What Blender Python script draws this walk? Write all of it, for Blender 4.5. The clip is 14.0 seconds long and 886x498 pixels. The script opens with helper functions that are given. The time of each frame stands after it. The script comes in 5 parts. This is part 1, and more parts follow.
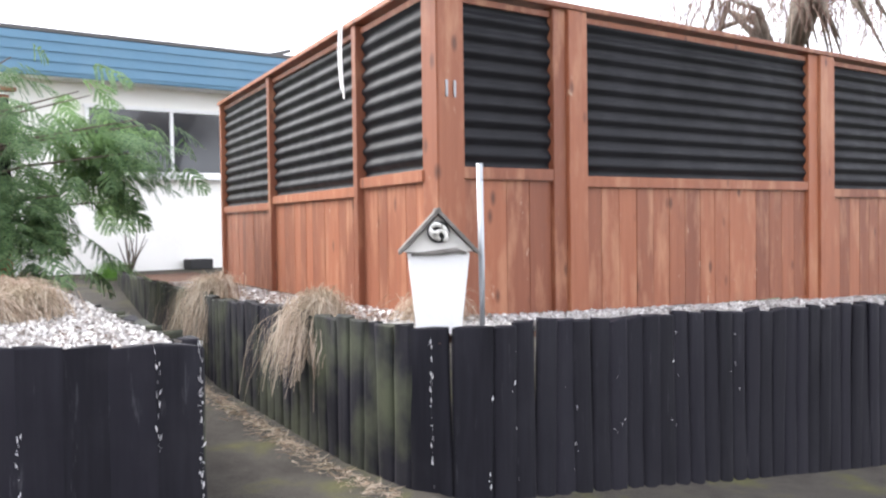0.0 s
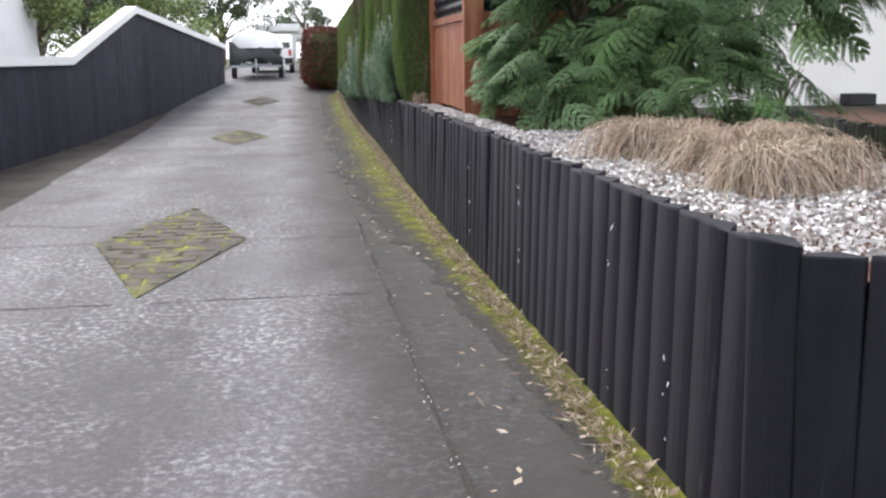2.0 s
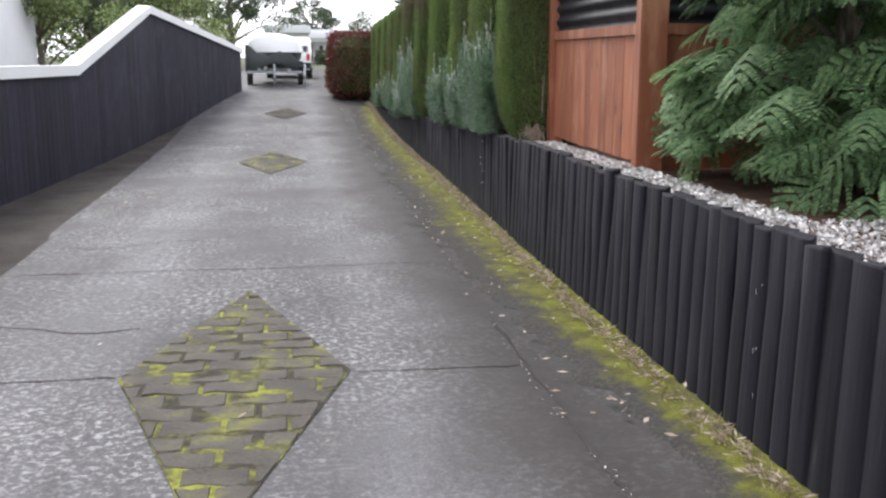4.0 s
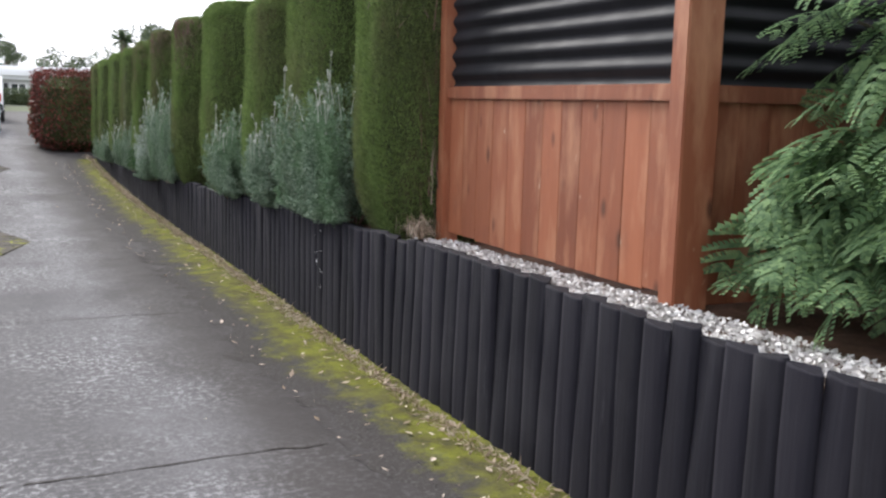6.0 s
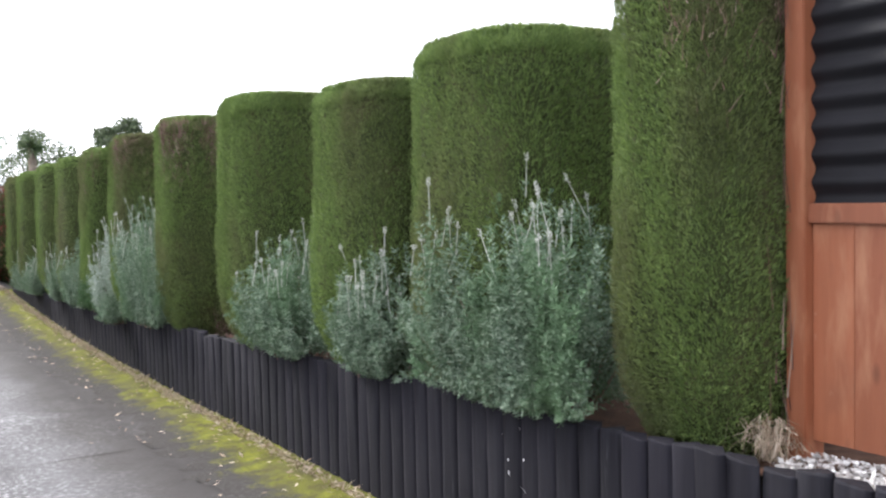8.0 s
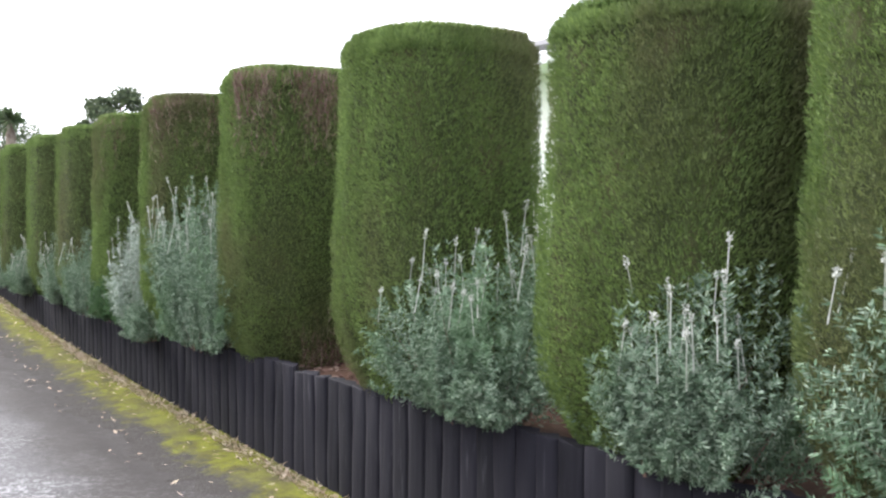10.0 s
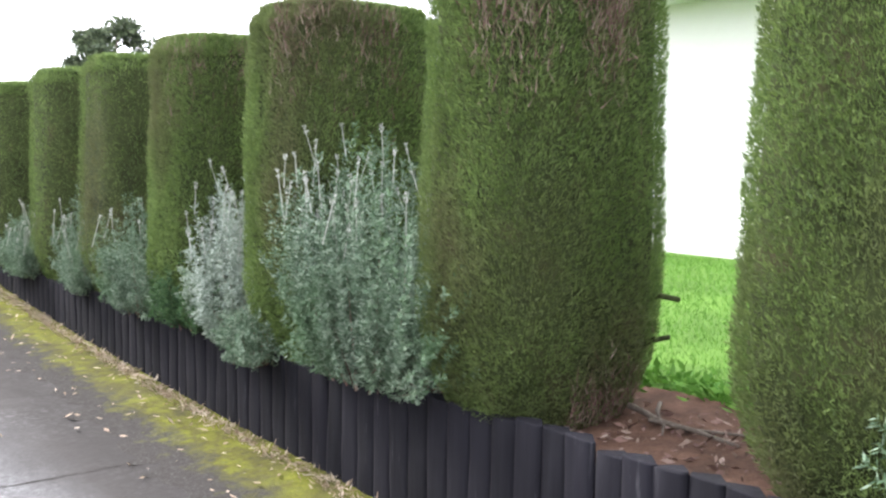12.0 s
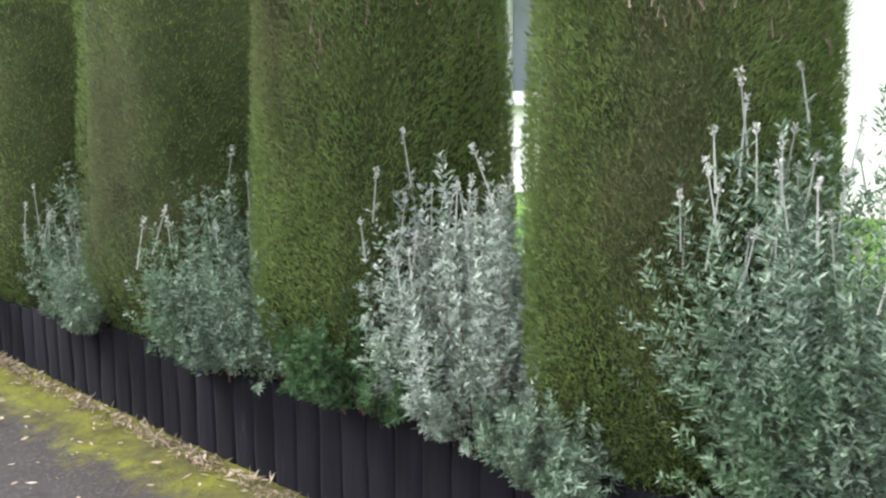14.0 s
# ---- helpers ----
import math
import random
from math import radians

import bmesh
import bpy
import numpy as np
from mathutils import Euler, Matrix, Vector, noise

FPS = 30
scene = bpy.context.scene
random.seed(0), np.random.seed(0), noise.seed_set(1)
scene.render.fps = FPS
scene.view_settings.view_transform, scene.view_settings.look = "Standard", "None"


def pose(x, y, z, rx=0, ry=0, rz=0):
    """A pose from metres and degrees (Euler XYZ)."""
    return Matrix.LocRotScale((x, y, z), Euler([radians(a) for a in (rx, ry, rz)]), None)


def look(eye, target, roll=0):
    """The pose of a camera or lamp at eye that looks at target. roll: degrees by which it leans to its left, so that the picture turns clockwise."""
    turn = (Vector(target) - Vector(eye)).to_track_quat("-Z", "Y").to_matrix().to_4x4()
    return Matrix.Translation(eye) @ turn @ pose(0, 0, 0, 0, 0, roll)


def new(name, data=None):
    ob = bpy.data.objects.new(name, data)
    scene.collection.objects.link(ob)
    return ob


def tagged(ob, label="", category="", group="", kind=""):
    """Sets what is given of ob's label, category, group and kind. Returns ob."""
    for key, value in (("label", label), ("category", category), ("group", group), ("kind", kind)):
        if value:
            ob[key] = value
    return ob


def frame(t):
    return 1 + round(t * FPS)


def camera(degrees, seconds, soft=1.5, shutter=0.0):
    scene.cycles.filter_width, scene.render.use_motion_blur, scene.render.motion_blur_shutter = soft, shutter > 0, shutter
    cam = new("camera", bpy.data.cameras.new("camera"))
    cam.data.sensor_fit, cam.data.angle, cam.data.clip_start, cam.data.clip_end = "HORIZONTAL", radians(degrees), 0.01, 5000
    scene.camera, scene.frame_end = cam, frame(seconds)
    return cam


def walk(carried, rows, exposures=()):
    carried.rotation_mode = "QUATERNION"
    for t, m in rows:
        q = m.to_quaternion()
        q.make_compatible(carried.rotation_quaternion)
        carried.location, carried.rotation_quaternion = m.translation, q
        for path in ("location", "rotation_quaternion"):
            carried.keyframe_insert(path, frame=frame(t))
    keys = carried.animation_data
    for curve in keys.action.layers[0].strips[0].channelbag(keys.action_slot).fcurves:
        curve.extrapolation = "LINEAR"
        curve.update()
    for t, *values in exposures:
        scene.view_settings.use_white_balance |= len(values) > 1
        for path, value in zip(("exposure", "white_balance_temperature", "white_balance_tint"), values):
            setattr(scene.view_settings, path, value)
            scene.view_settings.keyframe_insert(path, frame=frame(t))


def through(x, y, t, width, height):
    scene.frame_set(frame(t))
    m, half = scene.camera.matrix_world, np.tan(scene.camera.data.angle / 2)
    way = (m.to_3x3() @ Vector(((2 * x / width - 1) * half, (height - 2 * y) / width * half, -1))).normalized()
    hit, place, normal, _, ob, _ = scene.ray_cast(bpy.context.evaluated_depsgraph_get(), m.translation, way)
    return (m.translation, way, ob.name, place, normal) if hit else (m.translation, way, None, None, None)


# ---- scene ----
cam = camera(48.0, 14.0, soft=2.4)
PATH = [
    (0, (-0.857, -5.453, 1.117), (0.447, -3.938, 1.059), -0.8),
    (0.5, (-0.816, -5.205, 1.135), (0.218, -3.494, 1.07), -1.3),
    (1, (-0.901, -4.877, 1.157), (-0.141, -3.033, 1.007), -1.5),
    (1.5, (-1.019, -4.284, 1.115), (-0.519, -2.368, 0.833), -0.7),
    (2, (-1.053, -3.731, 1.118), (-0.766, -1.789, 0.737), -0.7),
    (2.5, (-1.168, -3.135, 1.145), (-0.96, -1.183, 0.763), -0.1),
    (2.7, (-1.222, -2.891, 1.156), (-1.023, -0.939, 0.773), 0.1),
    (4.8, (-1.757, -0.448, 1.293), (-1.283, 1.462, 0.938), 0.7),
    (5, (-1.789, -0.204, 1.294), (-1.253, 1.692, 0.951), 0.9),
    (5.5, (-1.862, 0.4, 1.309), (-1.163, 2.247, 0.992), 1.4),
    (6, (-1.946, 1.021, 1.338), (-1.083, 2.803, 1.056), 1.6),
    (6.5, (-2.053, 1.633, 1.39), (-1.069, 3.359, 1.154), 0.6),
    (7, (-2.127, 2.275, 1.426), (-1.089, 3.975, 1.247), -0.2),
    (7.5, (-2.211, 2.961, 1.456), (-1.153, 4.653, 1.327), -0.8),
    (8, (-2.317, 3.585, 1.487), (-1.241, 5.268, 1.381), -1.3),
    (10.3, (-2.228, 6.255, 1.454), (-1.072, 7.882, 1.331), 0.4),
    (10.5, (-2.243, 6.498, 1.451), (-1.076, 8.118, 1.323), 0.3),
    (11, (-2.188, 7.125, 1.438), (-1.012, 8.736, 1.286), 0.3),
    (11.5, (-2.151, 7.779, 1.435), (-0.952, 9.369, 1.258), 0.7),
    (12, (-2.193, 8.433, 1.452), (-0.955, 9.991, 1.247), 1.0),
    (12.5, (-2.19, 9.168, 1.452), (-0.917, 10.694, 1.229), 1.4),
    (13, (-2.218, 9.847, 1.456), (-0.902, 11.334, 1.211), 1.0),
    (13.5, (-2.193, 10.502, 1.471), (-0.818, 11.928, 1.193), 0.4),
    (14, (-2.087, 11.107, 1.514), (-0.618, 12.42, 1.173), -0.3),
]
walk(cam, [(t, look(eye, target, roll)) for t, eye, target, roll in PATH], [(0, 1.43), (0.8, 1.25), (1.5, 0.96), (2.5, 0.95), (5, 0.86), (6.2, 0.97), (7, 1.2), (8.2, 1.5), (10.5, 1.68), (11.5, 1.85), (12.5, 1.77), (13.3, 1.74), (14, 1.62)])

# ---- world and sun ----
world = bpy.data.worlds.new("overcast_sky")
scene.world = world
world.use_nodes = True
wn, wl = world.node_tree.nodes, world.node_tree.links
wn.clear()
sky = wn.new("ShaderNodeTexSky")
sky.sky_type, sky.sun_disc = "NISHITA", False
sky.sun_elevation, sky.sun_rotation = radians(40), radians(-17)
sky.air_density, sky.dust_density, sky.ozone_density = 1.0, 2.5, 1.0
grey = wn.new("ShaderNodeHueSaturation")
grey.inputs["Saturation"].default_value = 0.12
cloud = wn.new("ShaderNodeMix")
cloud.data_type = "RGBA"
cloud.inputs[0].default_value = 0.7
cloud.inputs[7].default_value = (7.9, 8.1, 9.1, 1)
back = wn.new("ShaderNodeBackground")
back.inputs["Strength"].default_value = 0.15
wout = wn.new("ShaderNodeOutputWorld")
wl.new(sky.outputs[0], grey.inputs["Color"])
wl.new(grey.outputs[0], cloud.inputs[6])
wl.new(cloud.outputs[2], back.inputs["Color"])
wl.new(back.outputs[0], wout.inputs["Surface"])
sun = new("sun", bpy.data.lights.new("sun", "SUN"))
sun.data.energy, sun.data.angle, sun.data.color = 2.2, radians(22), (1.0, 0.975, 0.945)
SUN_WAY = Vector((math.sin(radians(-17)) * math.cos(radians(40)), math.cos(radians(-17)) * math.cos(radians(40)), math.sin(radians(40))))
sun.matrix_world = look((0, 0, 30), Vector((0, 0, 30)) - SUN_WAY)


# ---- materials ----
def material(name, color, rough=0.8, metal=0.0):
    m = bpy.data.materials.new(name)
    m.use_nodes = True
    b = m.node_tree.nodes["Principled BSDF"]
    b.inputs["Base Color"].default_value = (*color, 1)
    b.inputs["Roughness"].default_value, b.inputs["Metallic"].default_value = rough, metal
    return m


class Nodes:
    """Short names for wiring one material's nodes."""

    def __init__(self, m):
        self.t = m.node_tree
        self.b = self.t.nodes["Principled BSDF"]
        self.geo = self.t.nodes.new("ShaderNodeNewGeometry")
        self.pos = self.geo.outputs["Position"]
        self.info = self.t.nodes.new("ShaderNodeObjectInfo")

    def link(self, a, b):
        self.t.links.new(a, b)
        return self

    def scaled(self, s, source=None):
        n = self.t.nodes.new("ShaderNodeMapping")
        n.inputs["Scale"].default_value = s
        self.link(source or self.pos, n.inputs["Vector"])
        return n.outputs[0]

    def noise(self, scale, detail=4, vec=None, rough=0.55):
        n = self.t.nodes.new("ShaderNodeTexNoise")
        n.inputs["Scale"].default_value, n.inputs["Detail"].default_value, n.inputs["Roughness"].default_value = scale, detail, rough
        self.link(vec or self.pos, n.inputs["Vector"])
        return n.outputs["Fac"]

    def ramp(self, fac, *stops):
        n = self.t.nodes.new("ShaderNodeValToRGB")
        e = n.color_ramp.elements
        while len(e) < len(stops):
            e.new(0.5)
        for el, (p, c) in zip(e, stops):
            el.position, el.color = p, ((*c, 1) if isinstance(c, tuple) else (c, c, c, 1))
        self.link(fac, n.inputs[0])
        return n.outputs[0]

    def mix(self, fac, a, b, mode="MIX"):
        n = self.t.nodes.new("ShaderNodeMix")
        n.data_type, n.blend_type = "RGBA", mode
        for s, v in ((n.inputs[0], fac), (n.inputs[6], a), (n.inputs[7], b)):
            if isinstance(v, tuple):
                s.default_value = (*v, 1)
            elif isinstance(v, (int, float)):
                s.default_value = v
            else:
                self.link(v, s)
        return n.outputs[2]

    def math(self, op, a, b=0.0):
        n = self.t.nodes.new("ShaderNodeMath")
        n.operation, n.use_clamp = op, False
        for s, v in ((n.inputs[0], a), (n.inputs[1], b)):
            if isinstance(v, (int, float)):
                s.default_value = v
            else:
                self.link(v, s)
        return n.outputs[0]

    def xyz(self):
        n = self.t.nodes.new("ShaderNodeSeparateXYZ")
        self.link(self.pos, n.inputs[0])
        return n.outputs

    def bump(self, height, strength=0.4, distance=0.01):
        n = self.t.nodes.new("ShaderNodeBump")
        n.inputs["Strength"].default_value, n.inputs["Distance"].default_value = strength, distance
        self.link(height, n.inputs["Height"])
        self.link(n.outputs[0], self.b.inputs["Normal"])

    def color(self, c):
        self.link(c, self.b.inputs["Base Color"])

    def rough(self, c):
        self.link(c, self.b.inputs["Roughness"])


def foliage_material(name, dark, mid, light, patch=None, patch_scale=2.0, patch_from=0.55, rough=0.6, through=0.25):
    """Leaves: each one its own shade, in soft patches; patch: a second, withered colour."""
    m = material(name, mid, rough)
    n = Nodes(m)
    c = n.ramp(n.geo.outputs["Random Per Island"], (0.0, dark), (0.5, mid), (1.0, light))
    c = n.mix(n.ramp(n.noise(3.0, 4, n.scaled((2.2, 2.2, 0.5))), (0.35, 0.0), (0.65, 0.6)), c, n.mix(1.0, c, (0.55, 0.6, 0.5), "MULTIPLY"))
    if patch:
        f = n.ramp(n.noise(patch_scale, 4, n.scaled((1, 1, 0.45))), (patch_from, 0.0), (patch_from + 0.18, 0.6))
        c = n.mix(f, c, patch)
    n.color(c)
    n.b.inputs["Specular IOR Level"].default_value = 0.18
    t = m.node_tree
    tr, add, out = t.nodes.new("ShaderNodeBsdfTranslucent"), t.nodes.new("ShaderNodeMixShader"), t.nodes["Material Output"]
    n.link(c, tr.inputs["Color"])
    add.inputs[0].default_value = through
    n.link(n.b.outputs[0], add.inputs[1]).link(tr.outputs[0], add.inputs[2]).link(add.outputs[0], out.inputs["Surface"])
    return m


def make_black_timber(name="black_stained_timber", mossy=0.0, gain=1.0):
    m = material(name, (0.02, 0.02, 0.024), 0.8)
    m.node_tree.nodes["Principled BSDF"].inputs["Specular IOR Level"].default_value = 0.19
    n = Nodes(m)
    grain = n.noise(1.0, 5, n.scaled((45, 45, 3)))
    base = n.mix(n.info.outputs["Random"], (0.0078, 0.0073, 0.0105), (0.0145, 0.0133, 0.0192))
    base = n.mix(n.ramp(grain, (0.4, 0.0), (0.75, 0.6)), base, (0.0165, 0.016, 0.022))
    streak = n.ramp(n.noise(1.0, 5, n.scaled((26, 26, 2.6)), 0.7), (0.62, 0.0), (0.8, 0.5))
    where = n.ramp(n.noise(1.1, 3), (0.4, 0.0), (0.58, 1.0))
    base = n.mix(n.math("MULTIPLY", streak, where), base, (0.16, 0.16, 0.175))
    base = n.mix(n.ramp(n.noise(2.4, 5), (0.5, 0.0), (0.7, 0.5)), base, (0.022, 0.021, 0.026))
    if mossy:
        f = n.ramp(n.noise(3.0, 5), (0.42, 0.0), (0.68, mossy))
        base = n.mix(f, base, (0.075, 0.082, 0.05))
    if gain != 1.0:
        base = n.mix(1.0, base, (gain, gain, gain * 1.06), "MULTIPLY")
    n.color(base)
    n.bump(grain, 0.5, 0.006)
    return m


BLACK_WOOD = make_black_timber()
MOSSY_WOOD = make_black_timber("weathered_mossy_timber", 0.85)


def make_cedar():
    m = material("red_stained_timber", (0.3, 0.09, 0.04), 0.55)
    n = Nodes(m)
    shift = n.t.nodes.new("ShaderNodeVectorMath")
    shift.operation = "ADD"
    comb = n.t.nodes.new("ShaderNodeCombineXYZ")
    n.link(n.math("MULTIPLY", n.info.outputs["Random"], 37.0), comb.inputs[2])
    n.link(n.pos, shift.inputs[0]).link(comb.outputs[0], shift.inputs[1])
    grain = n.noise(1.0, 6, n.scaled((26, 26, 1.6), shift.outputs[0]), 0.65)
    board = n.mix(n.info.outputs["Random"], (0.2, 0.064, 0.031), (0.345, 0.12, 0.057))
    c = n.mix(n.ramp(grain, (0.3, 0.0), (0.7, 1.0)), n.mix(1.0, board, (0.82, 0.78, 0.75), "MULTIPLY"), board)
    worn = n.ramp(n.noise(1.0, 5, n.scaled((9, 9, 2.2), shift.outputs[0]), 0.6), (0.5, 0.0), (0.72, 0.75))
    c = n.mix(worn, c, (0.44, 0.215, 0.12))
    damp = n.ramp(n.noise(1.0, 4, n.scaled((4, 4, 2.5), shift.outputs[0]), 0.6), (0.55, 0.0), (0.75, 0.5))
    c = n.mix(damp, c, (0.16, 0.055, 0.03))
    spot = n.ramp(n.noise(1.0, 3, n.scaled((22, 22, 8), shift.outputs[0]), 0.6), (0.7, 0.0), (0.76, 0.8))
    c = n.mix(spot, c, (0.5, 0.36, 0.26))
    knot = n.t.nodes.new("ShaderNodeTexVoronoi")
    knot.inputs["Scale"].default_value = 1.0
    n.link(n.scaled((7, 7, 3.2), shift.outputs[0]), knot.inputs["Vector"])
    c = n.mix(n.ramp(knot.outputs["Distance"], (0.06, 0.9), (0.16, 0.0)), c, (0.09, 0.03, 0.015))
    n.color(c)
    n.bump(grain, 0.35, 0.004)
    return m


CEDAR = make_cedar()


def make_concrete():
    m = material("worn_concrete", (0.3, 0.29, 0.28), 0.75)
    n = Nodes(m)
    big, mid, fine = n.noise(0.55, 5), n.noise(5.0, 6, None, 0.65), n.noise(85.0, 3, None, 0.7)
    c = n.ramp(big, (0.3, (0.076, 0.073, 0.076)), (0.52, (0.11, 0.107, 0.111)), (0.75, (0.15, 0.147, 0.153)))
    c = n.mix(n.ramp(mid, (0.35, 0.6), (0.62, 0.0)), c, (0.06, 0.056, 0.058))
    c = n.mix(n.ramp(fine, (0.5, 0.0), (0.72, 0.7)), c, (0.2, 0.197, 0.205))
    x, y, _ = n.xyz()
    tracks = n.math("ABSOLUTE", n.math("SUBTRACT", n.math("ABSOLUTE", n.math("ADD", x, 1.85)), 0.72))
    wob = n.math("ADD", tracks, n.math("MULTIPLY", n.math("SUBTRACT", n.noise(1.4, 5), 0.5), 0.5))
    c = n.mix(n.ramp(wob, (0.1, 0.0), (0.45, 0.55)), c, (0.05, 0.047, 0.048))
    agg = n.noise(30.0, 6, None, 0.75)
    worn = n.ramp(n.noise(0.9, 5, None, 0.6), (0.4, 0.08), (0.6, 1.0))
    lit = n.math("MULTIPLY", n.ramp(agg, (0.5, 0.0), (0.62, 0.85)), worn)
    c = n.mix(lit, c, (0.33, 0.326, 0.336))
    c = n.mix(n.ramp(agg, (0.34, 0.4), (0.46, 0.0)), c, (0.05, 0.047, 0.048))
    c = n.mix(n.ramp(n.noise(1.5, 6, n.scaled((1, 0.3, 1)), 0.7), (0.52, 0.0), (0.68, 0.65)), c, (0.05, 0.047, 0.048))
    edge = n.math("ADD", x, n.math("MULTIPLY", n.math("SUBTRACT", n.noise(1.3, 5), 0.5), 0.7))
    c = n.mix(n.ramp(n.math("MULTIPLY", n.math("ADD", edge, 1.2), 1.6), (0.05, 0.0), (0.6, 0.8)), c, (0.043, 0.038, 0.036))
    n.color(c)
    n.rough(n.ramp(mid, (0.3, 0.7), (0.7, 0.9)))
    n.b.inputs["Specular IOR Level"].default_value = 0.14
    n.bump(fine, 0.5, 0.004)
    return m


CONCRETE = make_concrete()


def make_speckled(name, stops, scale, rough=0.95, fine=60.0, bump=0.6):
    m = material(name, stops[0][1], rough)
    n = Nodes(m)
    c = n.ramp(n.noise(scale, 6, None, 0.65), *stops)
    g = n.noise(fine, 4, None, 0.7)
    c = n.mix(n.ramp(g, (0.3, 0.6), (0.6, 0.0)), c, n.mix(1.0, c, (0.4, 0.4, 0.4), "MULTIPLY"))
    n.color(c)
    n.b.inputs["Specular IOR Level"].default_value = 0.15
    n.bump(g, bump, 0.012)
    return m


MOSSY_JOINT = make_speckled("mossy_joint", ((0.44, (0.045, 0.04, 0.031)), (0.52, (0.1, 0.098, 0.038)), (0.6, (0.22, 0.228, 0.04)), (0.74, (0.34, 0.345, 0.1))), 4.5)
DIRT = make_speckled("dark_gravel_dirt", ((0.35, (0.036, 0.031, 0.028)), (0.6, (0.062, 0.055, 0.051)), (0.75, (0.06, 0.06, 0.034))), 1.6)
SOIL = make_speckled("bark_soil", ((0.3, (0.06, 0.035, 0.025)), (0.55, (0.12, 0.066, 0.045)), (0.75, (0.2, 0.12, 0.085))), 7.0)


def make_moss():
    """A thick yellow-green mat with browner, thinner places and grit in it."""
    m = material("moss_strip", (0.12, 0.12, 0.025), 0.95)
    n = Nodes(m)
    wide, mid, fine = n.noise(0.9, 4), n.noise(7.0, 6, None, 0.68), n.noise(70.0, 4, None, 0.75)
    c = n.ramp(mid, (0.32, (0.07, 0.063, 0.036)), (0.45, (0.115, 0.112, 0.03)), (0.56, (0.16, 0.165, 0.028)), (0.7, (0.215, 0.225, 0.035)))
    c = n.mix(n.ramp(wide, (0.5, 0.0), (0.66, 0.7)), c, (0.095, 0.086, 0.05))
    c = n.mix(n.ramp(fine, (0.28, 0.75), (0.5, 0.0)), c, n.mix(1.0, c, (0.38, 0.4, 0.4), "MULTIPLY"))
    c = n.mix(n.ramp(n.noise(38.0, 3, None, 0.7), (0.66, 0.0), (0.74, 0.7)), c, (0.27, 0.25, 0.17))
    cover = n.t.nodes.new("ShaderNodeAttribute")
    cover.attribute_name = "cover"
    f = n.math("ADD", cover.outputs["Fac"], n.math("MULTIPLY", n.math("SUBTRACT", n.noise(11.0, 6, None, 0.7), 0.5), 1.1))
    bare = n.mix(n.ramp(fine, (0.5, 0.0), (0.7, 0.6)), (0.056, 0.051, 0.048), (0.15, 0.145, 0.142))
    n.color(n.mix(n.ramp(f, (0.3, 0.0), (0.62, 1.0)), bare, c))
    n.b.inputs["Specular IOR Level"].default_value = 0.1
    n.bump(fine, 0.9, 0.015)
    return m


MOSS = make_moss()
PATHMAT = make_speckled("dark_path_concrete", ((0.3, (0.04, 0.035, 0.03)), (0.52, (0.068, 0.061, 0.052)), (0.64, (0.085, 0.082, 0.04)), (0.76, (0.12, 0.118, 0.05))), 2.6, 0.9, 90.0, 0.5)
GROUNDMAT = make_speckled("far_ground", ((0.35, (0.09, 0.09, 0.07)), (0.6, (0.1, 0.12, 0.06)), (0.75, (0.14, 0.13, 0.1))), 0.3)
LAWNMAT = make_speckled("lawn_soil", ((0.35, (0.09, 0.17, 0.035)), (0.6, (0.14, 0.26, 0.05)), (0.75, (0.2, 0.33, 0.07))), 1.5, 0.9, 40.0)
PAVER = make_speckled("paver_brick", ((0.3, (0.06, 0.053, 0.046)), (0.54, (0.095, 0.085, 0.072)), (0.63, (0.135, 0.132, 0.05)), (0.75, (0.21, 0.21, 0.05))), 3.6, 0.85, 90.0, 0.4)
GRASS = foliage_material("lawn_grass", (0.08, 0.2, 0.03), (0.14, 0.31, 0.05), (0.23, 0.42, 0.09))
CHIPS = material("white_shell_chips", (0.6, 0.58, 0.55), 0.8)
_n = Nodes(CHIPS)
_n.color(_n.ramp(_n.geo.outputs["Random Per Island"], (0.0, (0.2, 0.19, 0.18)), (0.25, (0.42, 0.4, 0.385)), (0.7, (0.58, 0.565, 0.55)), (1.0, (0.8, 0.79, 0.77))))
CONIFER = foliage_material("clipped_conifer", (0.108, 0.16, 0.058), (0.158, 0.226, 0.074), (0.222, 0.305, 0.095), (0.12, 0.09, 0.064), 1.6, 0.48, 0.65, 0.25)
# Darker than the leaves: shade inside the foliage is put into this colour.
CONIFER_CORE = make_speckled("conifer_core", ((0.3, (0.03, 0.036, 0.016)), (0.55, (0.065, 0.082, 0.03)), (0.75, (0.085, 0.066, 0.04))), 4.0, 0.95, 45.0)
TWIG = foliage_material("dry_twigs", (0.09, 0.05, 0.045), (0.2, 0.12, 0.1), (0.34, 0.26, 0.22), None, 2, 0.5, 0.8, 0.0)
LAVENDER = foliage_material("lavender_leaf", (0.085, 0.135, 0.088), (0.18, 0.255, 0.178), (0.36, 0.43, 0.345), (0.105, 0.195, 0.085), 3.2, 0.48, 0.75, 0.15)
LAV_PALE = foliage_material("pale_lavender_leaf", (0.2, 0.25, 0.21), (0.35, 0.41, 0.355), (0.56, 0.61, 0.55), (0.19, 0.28, 0.165), 3.2, 0.52, 0.75, 0.15)
SHRUB = foliage_material("dark_shrub_leaf", (0.04, 0.08, 0.04), (0.07, 0.14, 0.06), (0.125, 0.215, 0.09), None, 2, 0.5, 0.6, 0.2)
LAV_HEAD = foliage_material("lavender_spike", (0.36, 0.36, 0.33), (0.52, 0.53, 0.49), (0.7, 0.7, 0.67), None, 2, 0.5, 0.85, 0.1)
